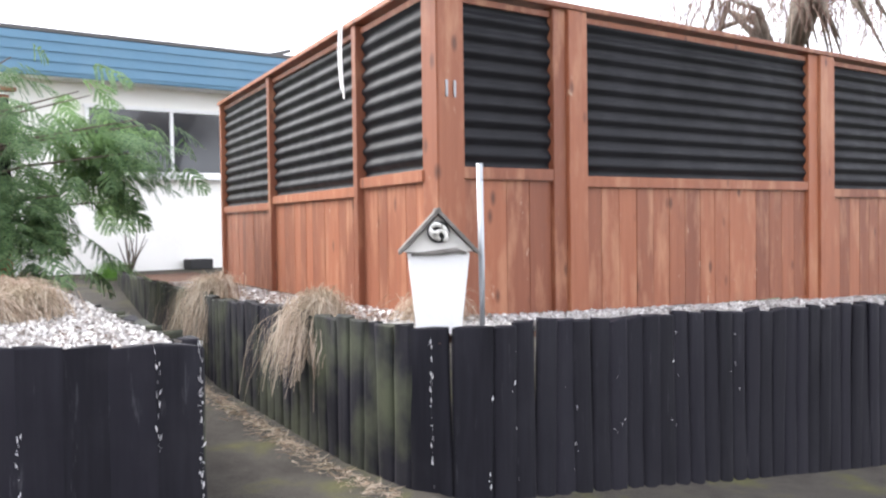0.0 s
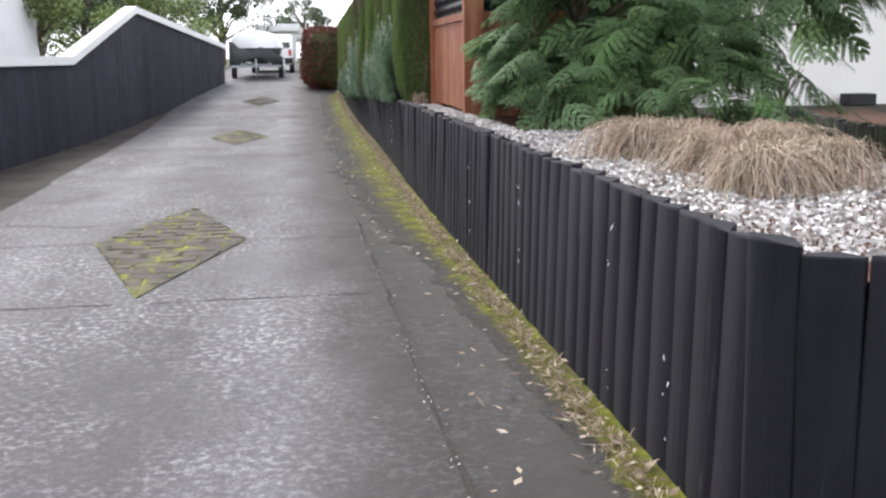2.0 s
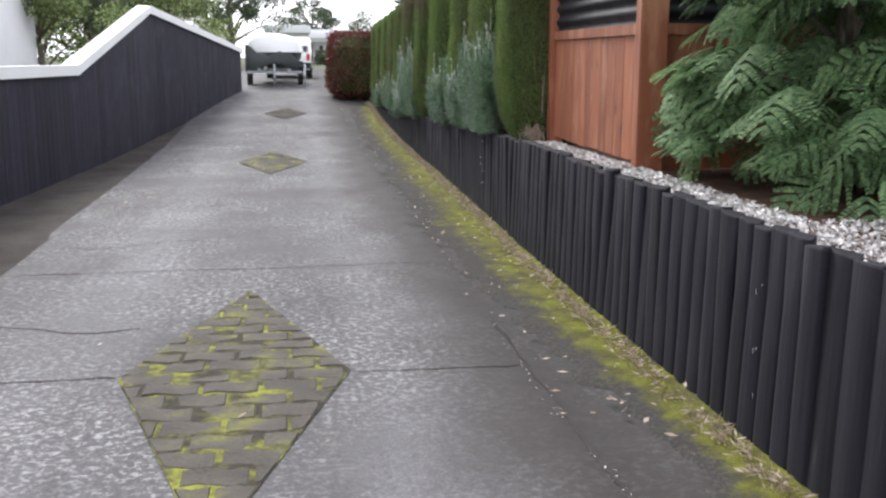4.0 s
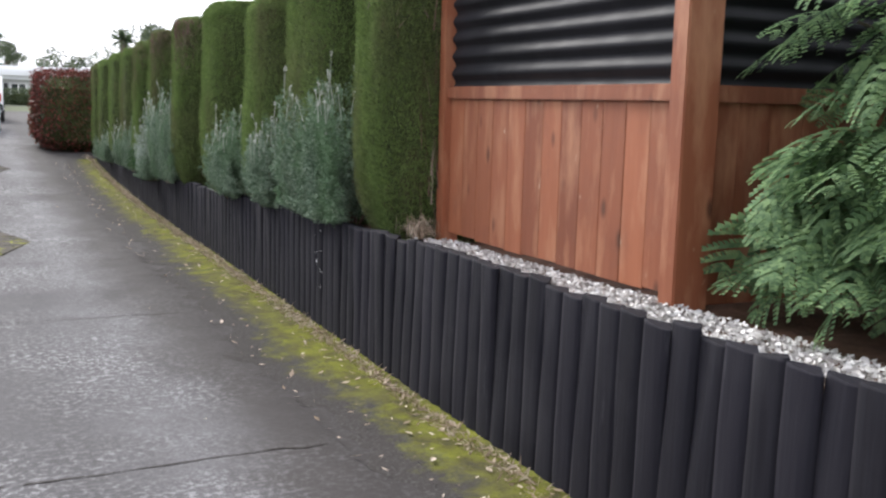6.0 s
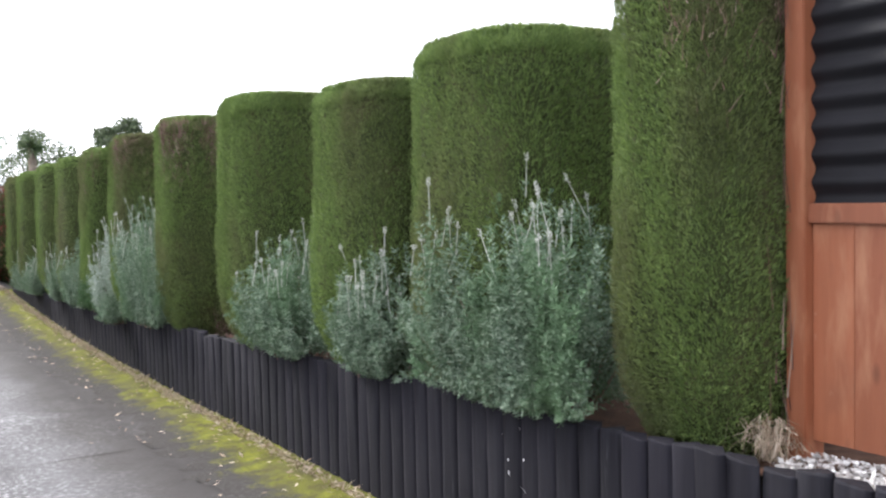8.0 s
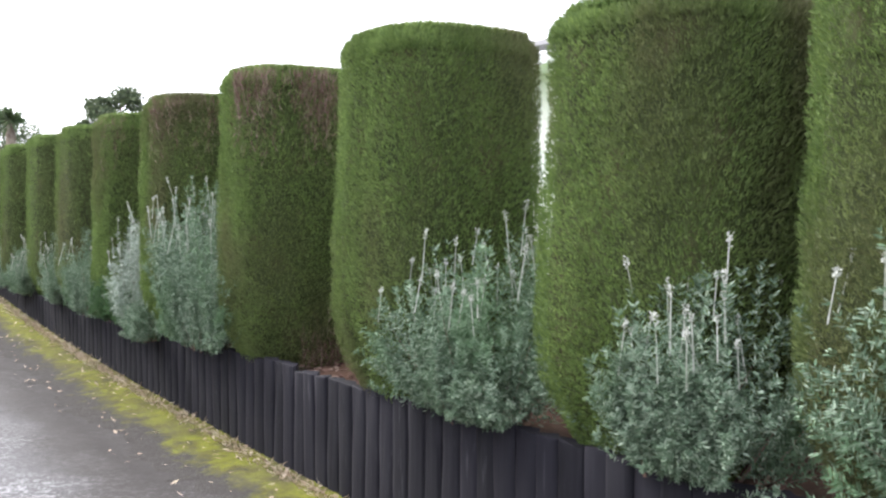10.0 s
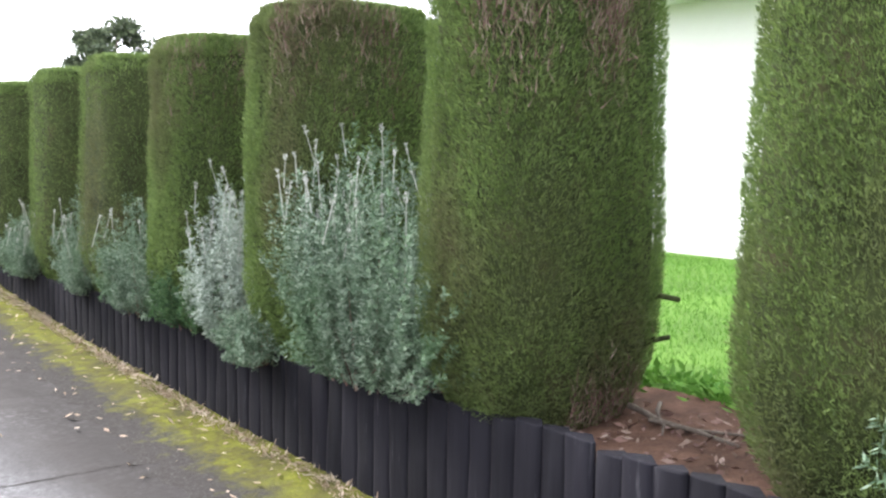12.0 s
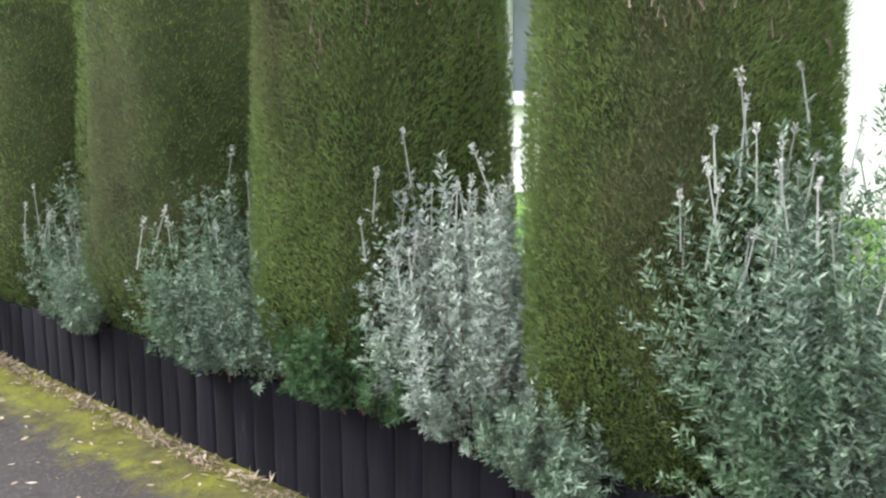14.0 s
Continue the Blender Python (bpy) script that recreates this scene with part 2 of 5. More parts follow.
SILK = foliage_material("feathery_leaf", (0.1, 0.17, 0.09), (0.18, 0.285, 0.145), (0.29, 0.42, 0.2), (0.3, 0.48, 0.16), 1.0, 0.52, 0.7, 0.45)
DRY = foliage_material("dry_tussock", (0.27, 0.2, 0.145), (0.44, 0.34, 0.265), (0.64, 0.54, 0.45), None, 2, 0.5, 0.85, 0.15)
REDLEAF = foliage_material("red_hedge_leaf", (0.04, 0.03, 0.02), (0.12, 0.04, 0.03), (0.26, 0.05, 0.05), (0.09, 0.09, 0.04), 2.0, 0.5, 0.5, 0.15)
TREELEAF = foliage_material("far_tree_leaf", (0.055, 0.07, 0.045), (0.095, 0.125, 0.075), (0.17, 0.205, 0.12), None, 2, 0.5, 0.6, 0.2)
LIGHTLEAF = foliage_material("pale_shrub_leaf", (0.06, 0.1, 0.025), (0.16, 0.22, 0.06), (0.45, 0.48, 0.28), None, 2, 0.5, 0.6, 0.2)
YUCCA = foliage_material("cabbage_tree_leaf", (0.03, 0.05, 0.025), (0.07, 0.11, 0.05), (0.15, 0.19, 0.1), None, 2, 0.5, 0.45, 0.1)
BARK = make_speckled("bark", ((0.3, (0.09, 0.07, 0.055)), (0.6, (0.2, 0.17, 0.14)), (0.8, (0.28, 0.25, 0.21))), 9.0)
IRON = material("black_corrugated_iron", (0.01, 0.01, 0.012), 0.55, 0.0)
IRON.node_tree.nodes["Principled BSDF"].inputs["Specular IOR Level"].default_value = 0.3
_n = Nodes(IRON)
_n.color(_n.mix(_n.ramp(_n.noise(2.5, 5), (0.4, 0.0), (0.7, 0.6)), (0.010, 0.010, 0.012), (0.022, 0.022, 0.026)))
_n.rough(_n.ramp(_n.noise(6, 4), (0.3, 0.5), (0.7, 0.66)))
IRON.node_tree.nodes["Principled BSDF"].inputs["Specular IOR Level"].default_value = 0.16


def make_plaster(name, c, dirt):
    m = material(name, c, 0.85)
    n = Nodes(m)
    f = n.noise(1.3, 5)
    n.color(n.mix(n.ramp(f, (0.45, 0.0), (0.75, 0.55)), c, dirt))
    n.bump(n.noise(14, 4), 0.35, 0.012)
    return m


STUCCO = make_plaster("cream_roughcast", (0.86, 0.85, 0.81), (0.79, 0.775, 0.73))
WHITE = make_plaster("white_paint", (0.82, 0.82, 0.82), (0.7, 0.7, 0.69))
GREYWHITE = make_plaster("pale_grey_paint", (0.6, 0.61, 0.6), (0.5, 0.5, 0.49))
BLUE = make_plaster("blue_fascia_metal", (0.13, 0.25, 0.36), (0.18, 0.3, 0.4))
BLACKPAINT = make_black_timber("black_painted_boards", 0.0, 2.3)
DARKPLASTIC = material("black_rubber", (0.015, 0.015, 0.016), 0.6)
GALV = make_plaster("galvanised_steel", (0.42, 0.44, 0.46), (0.3, 0.31, 0.33))
GALV.node_tree.nodes["Principled BSDF"].inputs["Metallic"].default_value = 0.6
GALV.node_tree.nodes["Principled BSDF"].inputs["Roughness"].default_value = 0.5
COVER = make_plaster("dark_boat_cover", (0.045, 0.05, 0.05), (0.1, 0.11, 0.11))
GREYWOOD = make_speckled("grey_weathered_timber", ((0.3, (0.14, 0.13, 0.12)), (0.6, (0.26, 0.24, 0.22)), (0.8, (0.34, 0.32, 0.29))), 12.0)
PAPER = make_plaster("paper", (0.72, 0.7, 0.66), (0.5, 0.48, 0.45))
REDPLASTIC = make_plaster("red_plastic", (0.5, 0.05, 0.03), (0.35, 0.04, 0.03))
GLASS = material("window_glass", (0.03, 0.035, 0.04), 0.06)
GLASS.node_tree.nodes["Principled BSDF"].inputs["Specular IOR Level"].default_value = 0.8
# Opaque blue-grey panes: the colour sits on the pane, nothing stands behind it.
GREY_PANE = make_plaster("blue_grey_window_pane", (0.2, 0.23, 0.25), (0.1, 0.12, 0.135))
GREY_PANE.node_tree.nodes["Principled BSDF"].inputs["Roughness"].default_value = 0.12
ROOF = make_plaster("dark_roofing", (0.1, 0.1, 0.1), (0.15, 0.14, 0.14))
FARROOF = make_plaster("pale_roofing", (0.78, 0.79, 0.8), (0.7, 0.7, 0.72))


# ---- building helpers ----
def mesh_object(name, verts, faces, mat, parent=None, label="", smooth=False):
    me = bpy.data.meshes.new(name)
    me.from_pydata([tuple(v) for v in verts], [], faces)
    me.materials.append(mat)
    if smooth:
        me.polygons.foreach_set("use_smooth", [True] * len(me.polygons))
    ob = new(name, me)
    ob.parent = parent
    if label:
        tagged(ob, label)
    return ob


def part(name, bm, mat, parent=None, label="", smooth=False):
    me = bpy.data.meshes.new(name)
    bm.to_mesh(me)
    bm.free()
    me.materials.append(mat)
    if smooth:
        me.polygons.foreach_set("use_smooth", [True] * len(me.polygons))
    ob = new(name, me)
    ob.parent = parent
    if label:
        tagged(ob, label)
    return ob


def soup(name, corners, mat, parent=None, label=""):
    """Many small faces, corners of shape (n, 3 or 4, 3), as one mesh."""
    n, k, _ = corners.shape
    me = bpy.data.meshes.new(name)
    me.vertices.add(n * k)
    me.vertices.foreach_set("co", corners.astype(np.float32).ravel())
    me.loops.add(n * k)
    me.loops.foreach_set("vertex_index", np.arange(n * k, dtype=np.int32))
    me.polygons.add(n)
    me.polygons.foreach_set("loop_start", np.arange(0, n * k, k, dtype=np.int32))
    me.update(calc_edges=True)
    me.materials.append(mat)
    ob = new(name, me)
    ob.parent = parent
    if label:
        tagged(ob, label)
    return ob


def box_bm(bm, x0, x1, y0, y1, z0, z1, bevel=0.0, m=None):
    r = bmesh.ops.create_cube(bm, size=1.0, matrix=(m or Matrix()) @ Matrix.Translation(((x0 + x1) / 2, (y0 + y1) / 2, (z0 + z1) / 2)) @ Matrix.Diagonal((x1 - x0, y1 - y0, z1 - z0, 1)))
    if bevel:
        edges = list({e for v in r["verts"] for e in v.link_edges})
        bmesh.ops.bevel(bm, geom=edges, offset=bevel, segments=2, affect="EDGES")
    return bm


def box(name, x0, x1, y0, y1, z0, z1, mat, parent=None, bevel=0.0, m=None, label=""):
    return part(name, box_bm(bmesh.new(), x0, x1, y0, y1, z0, z1, bevel, m), mat, parent, label)


def tube(name, points, radii, mat, parent=None, label="", sides=8):
    verts, faces = [], []
    for i, p in enumerate(points):
        p = Vector(p)
        a = Vector(points[min(i + 1, len(points) - 1)]) - Vector(points[max(i - 1, 0)])
        q = a.to_track_quat("Z", "Y")
        for s in range(sides):
            w = 2 * math.pi * s / sides
            verts.append(p + q @ Vector((math.cos(w), math.sin(w), 0)) * radii[i])
    for i in range(len(points) - 1):
        for s in range(sides):
            t = (s + 1) % sides
            faces.append((i * sides + s, i * sides + t, (i + 1) * sides + t, (i + 1) * sides + s))
    faces.append(tuple(reversed(range(sides))))
    faces.append(tuple((len(points) - 1) * sides + s for s in range(sides)))
    return mesh_object(name, verts, faces, mat, parent, label, True)


def empty(name, x=0, y=0, z=0):
    ob = new(name)
    ob.location = (x, y, z)
    ob.empty_display_size = 0.1
    return ob


def unit(v):
    return v / np.maximum(np.linalg.norm(v, axis=-1, keepdims=True), 1e-9)


def blades(base, way, length, width, rng, shape="tri"):
    """Leaf faces that start at base and run along way."""
    way = unit(way)
    side = unit(np.cross(way, unit(rng.normal(size=way.shape))))
    length, width = np.asarray(length).reshape(-1, 1), np.asarray(width).reshape(-1, 1)
    if shape == "tri":
        return np.stack([base - side * width / 2, base + side * width / 2, base + way * length], 1)
    mid = base + way * length * 0.5
    return np.stack([base, mid + side * width / 2, base + way * length, mid - side * width / 2], 1)


def drive_z(y):
    return float(np.interp(y, (9, 11, 13, 15, 16.5, 18, 19.5, 22, 26, 40, 60), (0.0, 0.012, 0.05, 0.12, 0.195, 0.29, 0.38, 0.5, 0.6, 0.85, 1.05)))


def wall_top(y):
    return float(np.interp(y, (-1.9, 4, 5.2, 6.2, 9, 10.1, 12.5, 15, 18.2), (0.72, 0.735, 0.71, 0.68, 0.6, 0.555, 0.485, 0.465, 0.39)))


def wall_x(y):
    return float(np.interp(y, (-1.9, 3, 5, 7, 10, 18), (-0.105, -0.105, -0.08, -0.02, 0.03, 0.02)))


def left_x(y):
    return float(np.interp(y, (-20, 14, 22.5), (-6.27, -3.61, -2.66)))


def street_z(x):
    return -0.12 * min(max(x - 1.4, 0.0), 8.0)


def path_z(y):
    return float(np.interp(y, (-3, 7.5, 9), (0.0, 0.44, 0.46)))


# ---- ground, drive and lawn ----
def sheet(name, xs, ys, height, mat, parent=None, label=""):
    verts = [(x, y, height(x, y)) for y in ys for x in xs]
    w = len(xs)
    faces = [(j * w + i, j * w + i + 1, (j + 1) * w + i + 1, (j + 1) * w + i) for j in range(len(ys) - 1) for i in range(w - 1)]
    return mesh_object(name, verts, faces, mat, parent, label, True)


ground = sheet("ground", (-1500, -60, -20, -6, 1.4, 5.4, 9.4, 20, 60, 1500), (-1500, -60, -8, -2.62, -2.45, 0, 6, 9, 11, 13, 15, 17, 19, 22, 26, 30, 36, 42, 60, 1500), lambda x, y: drive_z(y) - 0.06 + (street_z(x) if y < -2.5 else 0.0), GROUNDMAT)
tagged(ground, "dull mossy ground around the driveway", "ground", kind="structure")
YS = [-9 + 0.5 * i for i in range(27)] + [4.5 + 0.75 * i for i in range(46)]


def drive_top(x, y):
    """The concrete: slightly wavy, with a small drop to the strip along the palings."""
    return drive_z(y) + 0.012 * noise.noise(Vector((x * 0.4, y * 0.3, 0))) - (0.012 if x < -3.2 or x > -0.62 else 0)


drive = sheet("driveway", [-3.35 + 0.25 * i for i in range(11)] + [-0.64, -0.615, -0.4, -0.15, 0.1], YS, drive_top, CONCRETE)
tagged(drive, "worn grey concrete driveway with stained wheel tracks", "driveway", kind="structure")
VY = [-1.9 + 0.06 * i for i in range(340)]


def moss_reach(y):
    """How far the moss comes out over the concrete: little by the corner, widest up the drive."""
    wide = float(np.interp(y, (-1.9, 0, 2.5, 5, 9, 14, 18.5), (0.12, 0.17, 0.32, 0.52, 0.56, 0.54, 0.45)))
    return wide * (1 + 0.35 * noise.noise(Vector((y * 0.9, 4, 0))) + 0.3 * noise.noise(Vector((y * 4.5, 9, 0))) + 0.18 * noise.noise(Vector((y * 15, 2, 0))))


verge = sheet("moss_verge", [0.0, 0.06, 0.2, 0.4, 0.6, 0.8, 1.0], VY, lambda x, y: 0.0, MOSS)
cover = verge.data.attributes.new("cover", "FLOAT", "POINT")
for v in verge.data.vertices:
    cover.data[v.index].value = v.co.x
    f, y = v.co.x, v.co.y
    v.co.x = wall_x(y) - 0.03 - moss_reach(y) * (1 - f) + (0.012 * noise.noise(Vector((f * 5, y * 9, 1))) if f < 0.9 else 0.06)
    v.co.z = drive_top(v.co.x, y) + (-0.004 if f == 0 else 0.004 + 0.014 * f + 0.008 * f * noise.noise(Vector((v.co.x * 14, y * 9, 2))))
tagged(verge, "yellow-green moss strip along the driveway", "verge", kind="structure")
dirt = sheet("dirt_strip", [-6, -5, -4.2, -3.7, -3.3], YS, lambda x, y: drive_z(y) - 0.012 + 0.015 * noise.noise(Vector((x * 3, y * 2, 5))), DIRT)
tagged(dirt, "dark gravelly dirt strip below the black wall", "verge", kind="structure")
path = sheet("garden_path", [0.2 + 0.3 * i for i in range(42)], [-9 + 0.4 * i for i in range(17)] + [-2.45 + 0.5 * i for i in range(22)], lambda x, y: path_z(y) + 0.008 + 0.008 * noise.noise(Vector((x, y, 3))) + (street_z(x) if y < -2.5 else 0.0), PATHMAT)
tagged(path, "dark concrete path sloping up to the house", "path", kind="structure")


def joint_line(x0, x1, y, wob, seed):
    """A dark crack across the drive, as a thin raised dirt line."""
    rng = np.random.default_rng(seed)
    n = 14
    vs, fs = [], []
    for i in range(n + 1):
        x = x0 + (x1 - x0) * i / n
        yy = y + wob * noise.noise(Vector((x * 1.5, seed * 3.1, 0))) + rng.normal() * 0.007
        w = 0.002 + 0.005 * rng.random()
        z = drive_top(x, yy) + 0.003
        vs += [(x, yy - w, z), (x, yy + w, z)]
    for i in range(n):
        fs.append((2 * i, 2 * i + 2, 2 * i + 3, 2 * i + 1))
    return mesh_object("joint", vs, fs, DIRT, drive)


for k, (a, b, y, w) in enumerate(((-3.3, -1.86, 4.62, 0.02), (-1.8, -0.62, 4.62, 0.03), (-1.35, -0.62, 2.5, 0.01), (-3.3, -2.3, 2.55, 0.01), (-3.3, -1.9, 0.92, 0.02), (-1.75, -0.7, 0.95, 0.03), (-3.3, -0.7, 7.3, 0.04), (-3.3, -0.7, 9.6, 0.03), (-1.6, -0.6, 12.6, 0.05), (-3.2, -2.3, 3.3, 0.3), (-2.7, -1.95, 8.7, 0.35), (-3.1, -2.2, 5.5, 0.4), (-3.3, -0.65, 14.3, 0.03))):
    joint_line(a, b, y, w, k)


def edge_crack(y0, y1, x, seed):
    """The broken joint along the drive's edge: a dark line with pale crumbs beside it."""
    rng = np.random.default_rng(seed)
    n = int((y1 - y0) / 0.06)
    vs, fs = [], []
    for i in range(n + 1):
        y = y0 + (y1 - y0) * i / n
        xx = x + 0.03 * noise.noise(Vector((0, y * 1.3, seed))) + 0.012 * noise.noise(Vector((3, y * 7, seed)))
        w = max(0.0015, 0.006 + 0.008 * noise.noise(Vector((7, y * 2.1, seed))))
        vs += [(xx - w, y, drive_top(xx - w - 0.03, y) + 0.003), (xx + w, y, drive_top(xx - 0.03, y) + 0.0025)]
    for i in range(n):
        fs.append((2 * i, 2 * i + 1, 2 * i + 3, 2 * i + 2))
    mesh_object("joint", vs, fs, DIRT, drive)
    k = 130
    y = rng.uniform(y0, y1, k)
    p = np.column_stack([x - 0.012 + rng.normal(size=k) * 0.014, y, [drive_top(x - 0.05, v) + 0.006 for v in y]])
    a = unit(rng.normal(size=(k, 3)) * (1, 1, 0.2))
    b = unit(np.cross(a, (0, 0, 1.0)))
    r = rng.uniform(0.002, 0.007, (k, 1))
    return soup("concrete_crumbs", np.stack([p - a * r, p - b * r * 0.6, p + a * r, p + b * r * 0.6], 1), CHIPS, drive)


edge_crack(-3.2, 3.2, -0.64, 5)


def paver_diamond(cy, half_x, half_y, cx=-1.83, joint=None):
    """A diamond of pavers laid in the drive, with mossy joints."""
    ring = [(cx + half_x * (a * (1 - f) + c * f), cy + half_y * (b * (1 - f) + d * f)) for (a, b), (c, d) in (((-1, 0), (0, -1)), ((0, -1), (1, 0)), ((1, 0), (0, 1)), ((0, 1), (-1, 0))) for f in (0, 0.25, 0.5, 0.75)]
    bed = mesh_object("paver_bed", [(cx, cy, drive_top(cx, cy) + 0.006)] + [(px, py, drive_top(px, py) + 0.004) for px, py in ring], [(0, i + 1, (i + 1) % 16 + 1) for i in range(16)], joint or MOSSY_JOINT)
    tagged(bed, "diamond of mossy pavers set in the driveway", "paving", group="paver diamonds", kind="structure")
    bw, bh, gap = 0.225, 0.14, 0.016
    rng = np.random.default_rng(int(cy * 10))

    def clip(poly):
        for sx, sy in ((1, 1), (1, -1), (-1, -1), (-1, 1)):
            val = [sx * (p[0] - cx) / half_x + sy * (p[1] - cy) / half_y - 0.992 for p in poly]
            cut = []
            for (p, q), (a, b) in zip(zip(poly, poly[1:] + poly[:1]), zip(val, val[1:] + val[:1])):
                if a <= 0:
                    cut.append(p)
                if a * b < 0:
                    f = a / (a - b)
                    cut.append((p[0] + (q[0] - p[0]) * f, p[1] + (q[1] - p[1]) * f))
            poly = cut
            if len(poly) < 3:
                return []
        return poly

    row, y = 0, cy - half_y
    while y < cy + half_y:
        x = cx - half_x - (bw / 2 if row % 2 else 0)
        while x < cx + half_x:
            w = 0.016
            low = [(x + gap / 2 + (bw - gap) * f, y + gap / 2 + d) for f, d in ((0, 0), (0.25, w), (0.5, 0), (0.75, -w), (1, 0))]
            high = [(px, py + bh - gap) for px, py in reversed(low)]
            poly = clip(low + high)
            area = 0.5 * sum(p[0] * q[1] - q[0] * p[1] for p, q in zip(poly, poly[1:] + poly[:1])) if poly else 0
            if area > 0.002:
                n = len(poly)
                lift, tx, ty = rng.uniform(0.001, 0.006), rng.normal() * 0.02, rng.normal() * 0.02
                mx, my = sum(p[0] for p in poly) / n, sum(p[1] for p in poly) / n
                z = drive_top(mx, my) + 0.004
                vs = [(px, py, z - 0.02) for px, py in poly]
                vs += [(px, py, z + lift - 0.005) for px, py in poly]
                vs += [(mx + (px - mx) * 0.93, my + (py - my) * 0.9, z + lift + tx * (px - mx) + ty * (py - my)) for px, py in poly]
                fs = [(k * n + i, k * n + (i + 1) % n, (k + 1) * n + (i + 1) % n, (k + 1) * n + i) for k in (0, 1) for i in range(n)] + [tuple(2 * n + i for i in range(n))]
                mesh_object("paver", vs, fs, PAVER, bed)
            x += bw
        y += bh
        row += 1
    return bed


paver_diamond(2.53, 0.46, 1.5)
paver_diamond(10.8, 0.42, 1.2)
paver_diamond(17.3, 0.4, 0.9, -1.7, DIRT)

for xs, ya, yb in (([0.85, 1.3, 2, 2.5], 5.4, 8.2), ([0.85, 1.3, 2, 3, 4.25], 8.202, 21)):
    lawn = sheet("lawn", xs, [ya + (yb - ya) * i / 12 for i in range(13)], lambda x, y: wall_top(y) - 0.06 + min(max(x - 1.0, 0) * 0.09, 0.22), LAWNMAT)
    tagged(lawn, "bright green lawn beside the house", "lawn", kind="structure")
bed = sheet("hedge_bed", [0.075, 0.1, 0.3, 0.5, 0.7, 0.95], [5.4 + 0.25 * i for i in range(52)], lambda x, y: wall_top(y) - 0.07 + 0.03 * noise.noise(Vector((x * 4, y * 4, 1))) + 0.03 * x, SOIL)
tagged(bed, "brown bark soil under the clipped hedge", "garden bed", kind="structure")


def litter(count, seed):
    """Dry leaf scraps and grass bits gathered at the foot of the palings."""
    rng = np.random.default_rng(seed)
    y = rng.uniform(-4, 19, count)
    x = np.array([wall_x(v) for v in y]) - 0.035 - np.abs(rng.normal(size=count)) * 0.05
    z = np.array([drive_z(v) for v in y]) + 0.016
    way = rng.normal(size=(count, 3)) * np.array((1, 1, 0.35)) + np.array((-0.2, 0, 0.25))
    q = blades(np.column_stack([x, y, z]), way, rng.uniform(0.02, 0.06, count), rng.uniform(0.004, 0.012, count), rng, "leaf")
    return tagged(soup("leaf_litter", q, DRY), "dry leaf litter along the foot of the palings", "leaf litter", kind="stuff")


litter(5200, 77)


# ---- retaining walls of half-round palings ----
def paling_mesh(width, height, seed, flat=False):
    """A half-round upright log with a worn, slightly domed top; front towards -y."""
    rng = np.random.default_rng(seed)
    n, verts, faces = (4 if flat else 7), [], []
    deep = 0.013 if flat else width * 0.17
    rows = (0.0, height * 0.35, height * 0.7, height - 0.012, height)
    tilt = rng.uniform(-0.012, 0.012)
    for k, z in enumerate(rows):
        s = 0.975 if k == 4 else 1.0
        for i in range(n + 1):
            a = math.pi * i / n
            if flat:
                x, y = (-1.03, -0.97, 0, 0.97, 1.03)[i] * width / 2, (-0.62, -0.97, -1.04, -0.97, -0.62)[i] * deep
            else:
                x, y = -math.cos(a) * width / 2, -(math.sin(a) ** 0.42) * deep
            verts.append((x * s + rng.normal() * 0.0012, y * s + rng.normal() * (0.0006 if flat else 0.002), z + (tilt * x / width * 2 if k == 4 else 0)))
        verts.append((0, 0.05, z))
    w = n + 2
    for k in range(len(rows) - 1):
        for i in range(w):
            j = (i + 1) % w
            faces.append((k * w + i, k * w + j, (k + 1) * w + j, (k + 1) * w + i))
    faces.append(tuple((len(rows) - 1) * w + i for i in range(w)))
    me = bpy.data.meshes.new("paling")
    me.from_pydata(verts, [], faces)
    me.polygons.foreach_set("use_smooth", [len(p.vertices) == 4 for p in me.polygons])
    return me


def paling_run(wall, points, tops, mat, width, seed, flat=False, lean=0.0, base=None):
    """Palings side by side along a line of plan points; the garden lies to the left of the way."""
    rng = np.random.default_rng(seed)
    kinds = []
    for k in range(6):
        me = paling_mesh(width, 1.0, seed * 10 + k, flat)
        me.materials.append(mat)
        kinds.append(me)
    for (p, q), (za, zb) in zip(zip(points, points[1:]), zip(tops, tops[1:])):
        p, q = Vector(p), Vector(q)
        count = max(1, round((q - p).length / width))
        ang = math.degrees(math.atan2(q.y - p.y, q.x - p.x))
        for i in range(count):
            f = (i + 0.5) / count
            c = p.lerp(q, f)
            b = base(c) if base else 0.0
            ob = new("paling", kinds[int(rng.integers(6))])
            ob.parent = wall
            fit_w = (q - p).length / count / width * rng.uniform(1.03, 1.07)
            top = za + (zb - za) * f + rng.normal() * (0.004 if flat else 0.008)
            ob.matrix_basis = pose(c.x, c.y, b - 0.05, (lean if c.y < 5.5 else 0.0) + rng.normal() * (0.15 if flat else 0.5), rng.normal() * (0.12 if flat else 0.5), ang) @ Matrix.Diagonal((fit_w, 1, top - b + 0.05, 1))


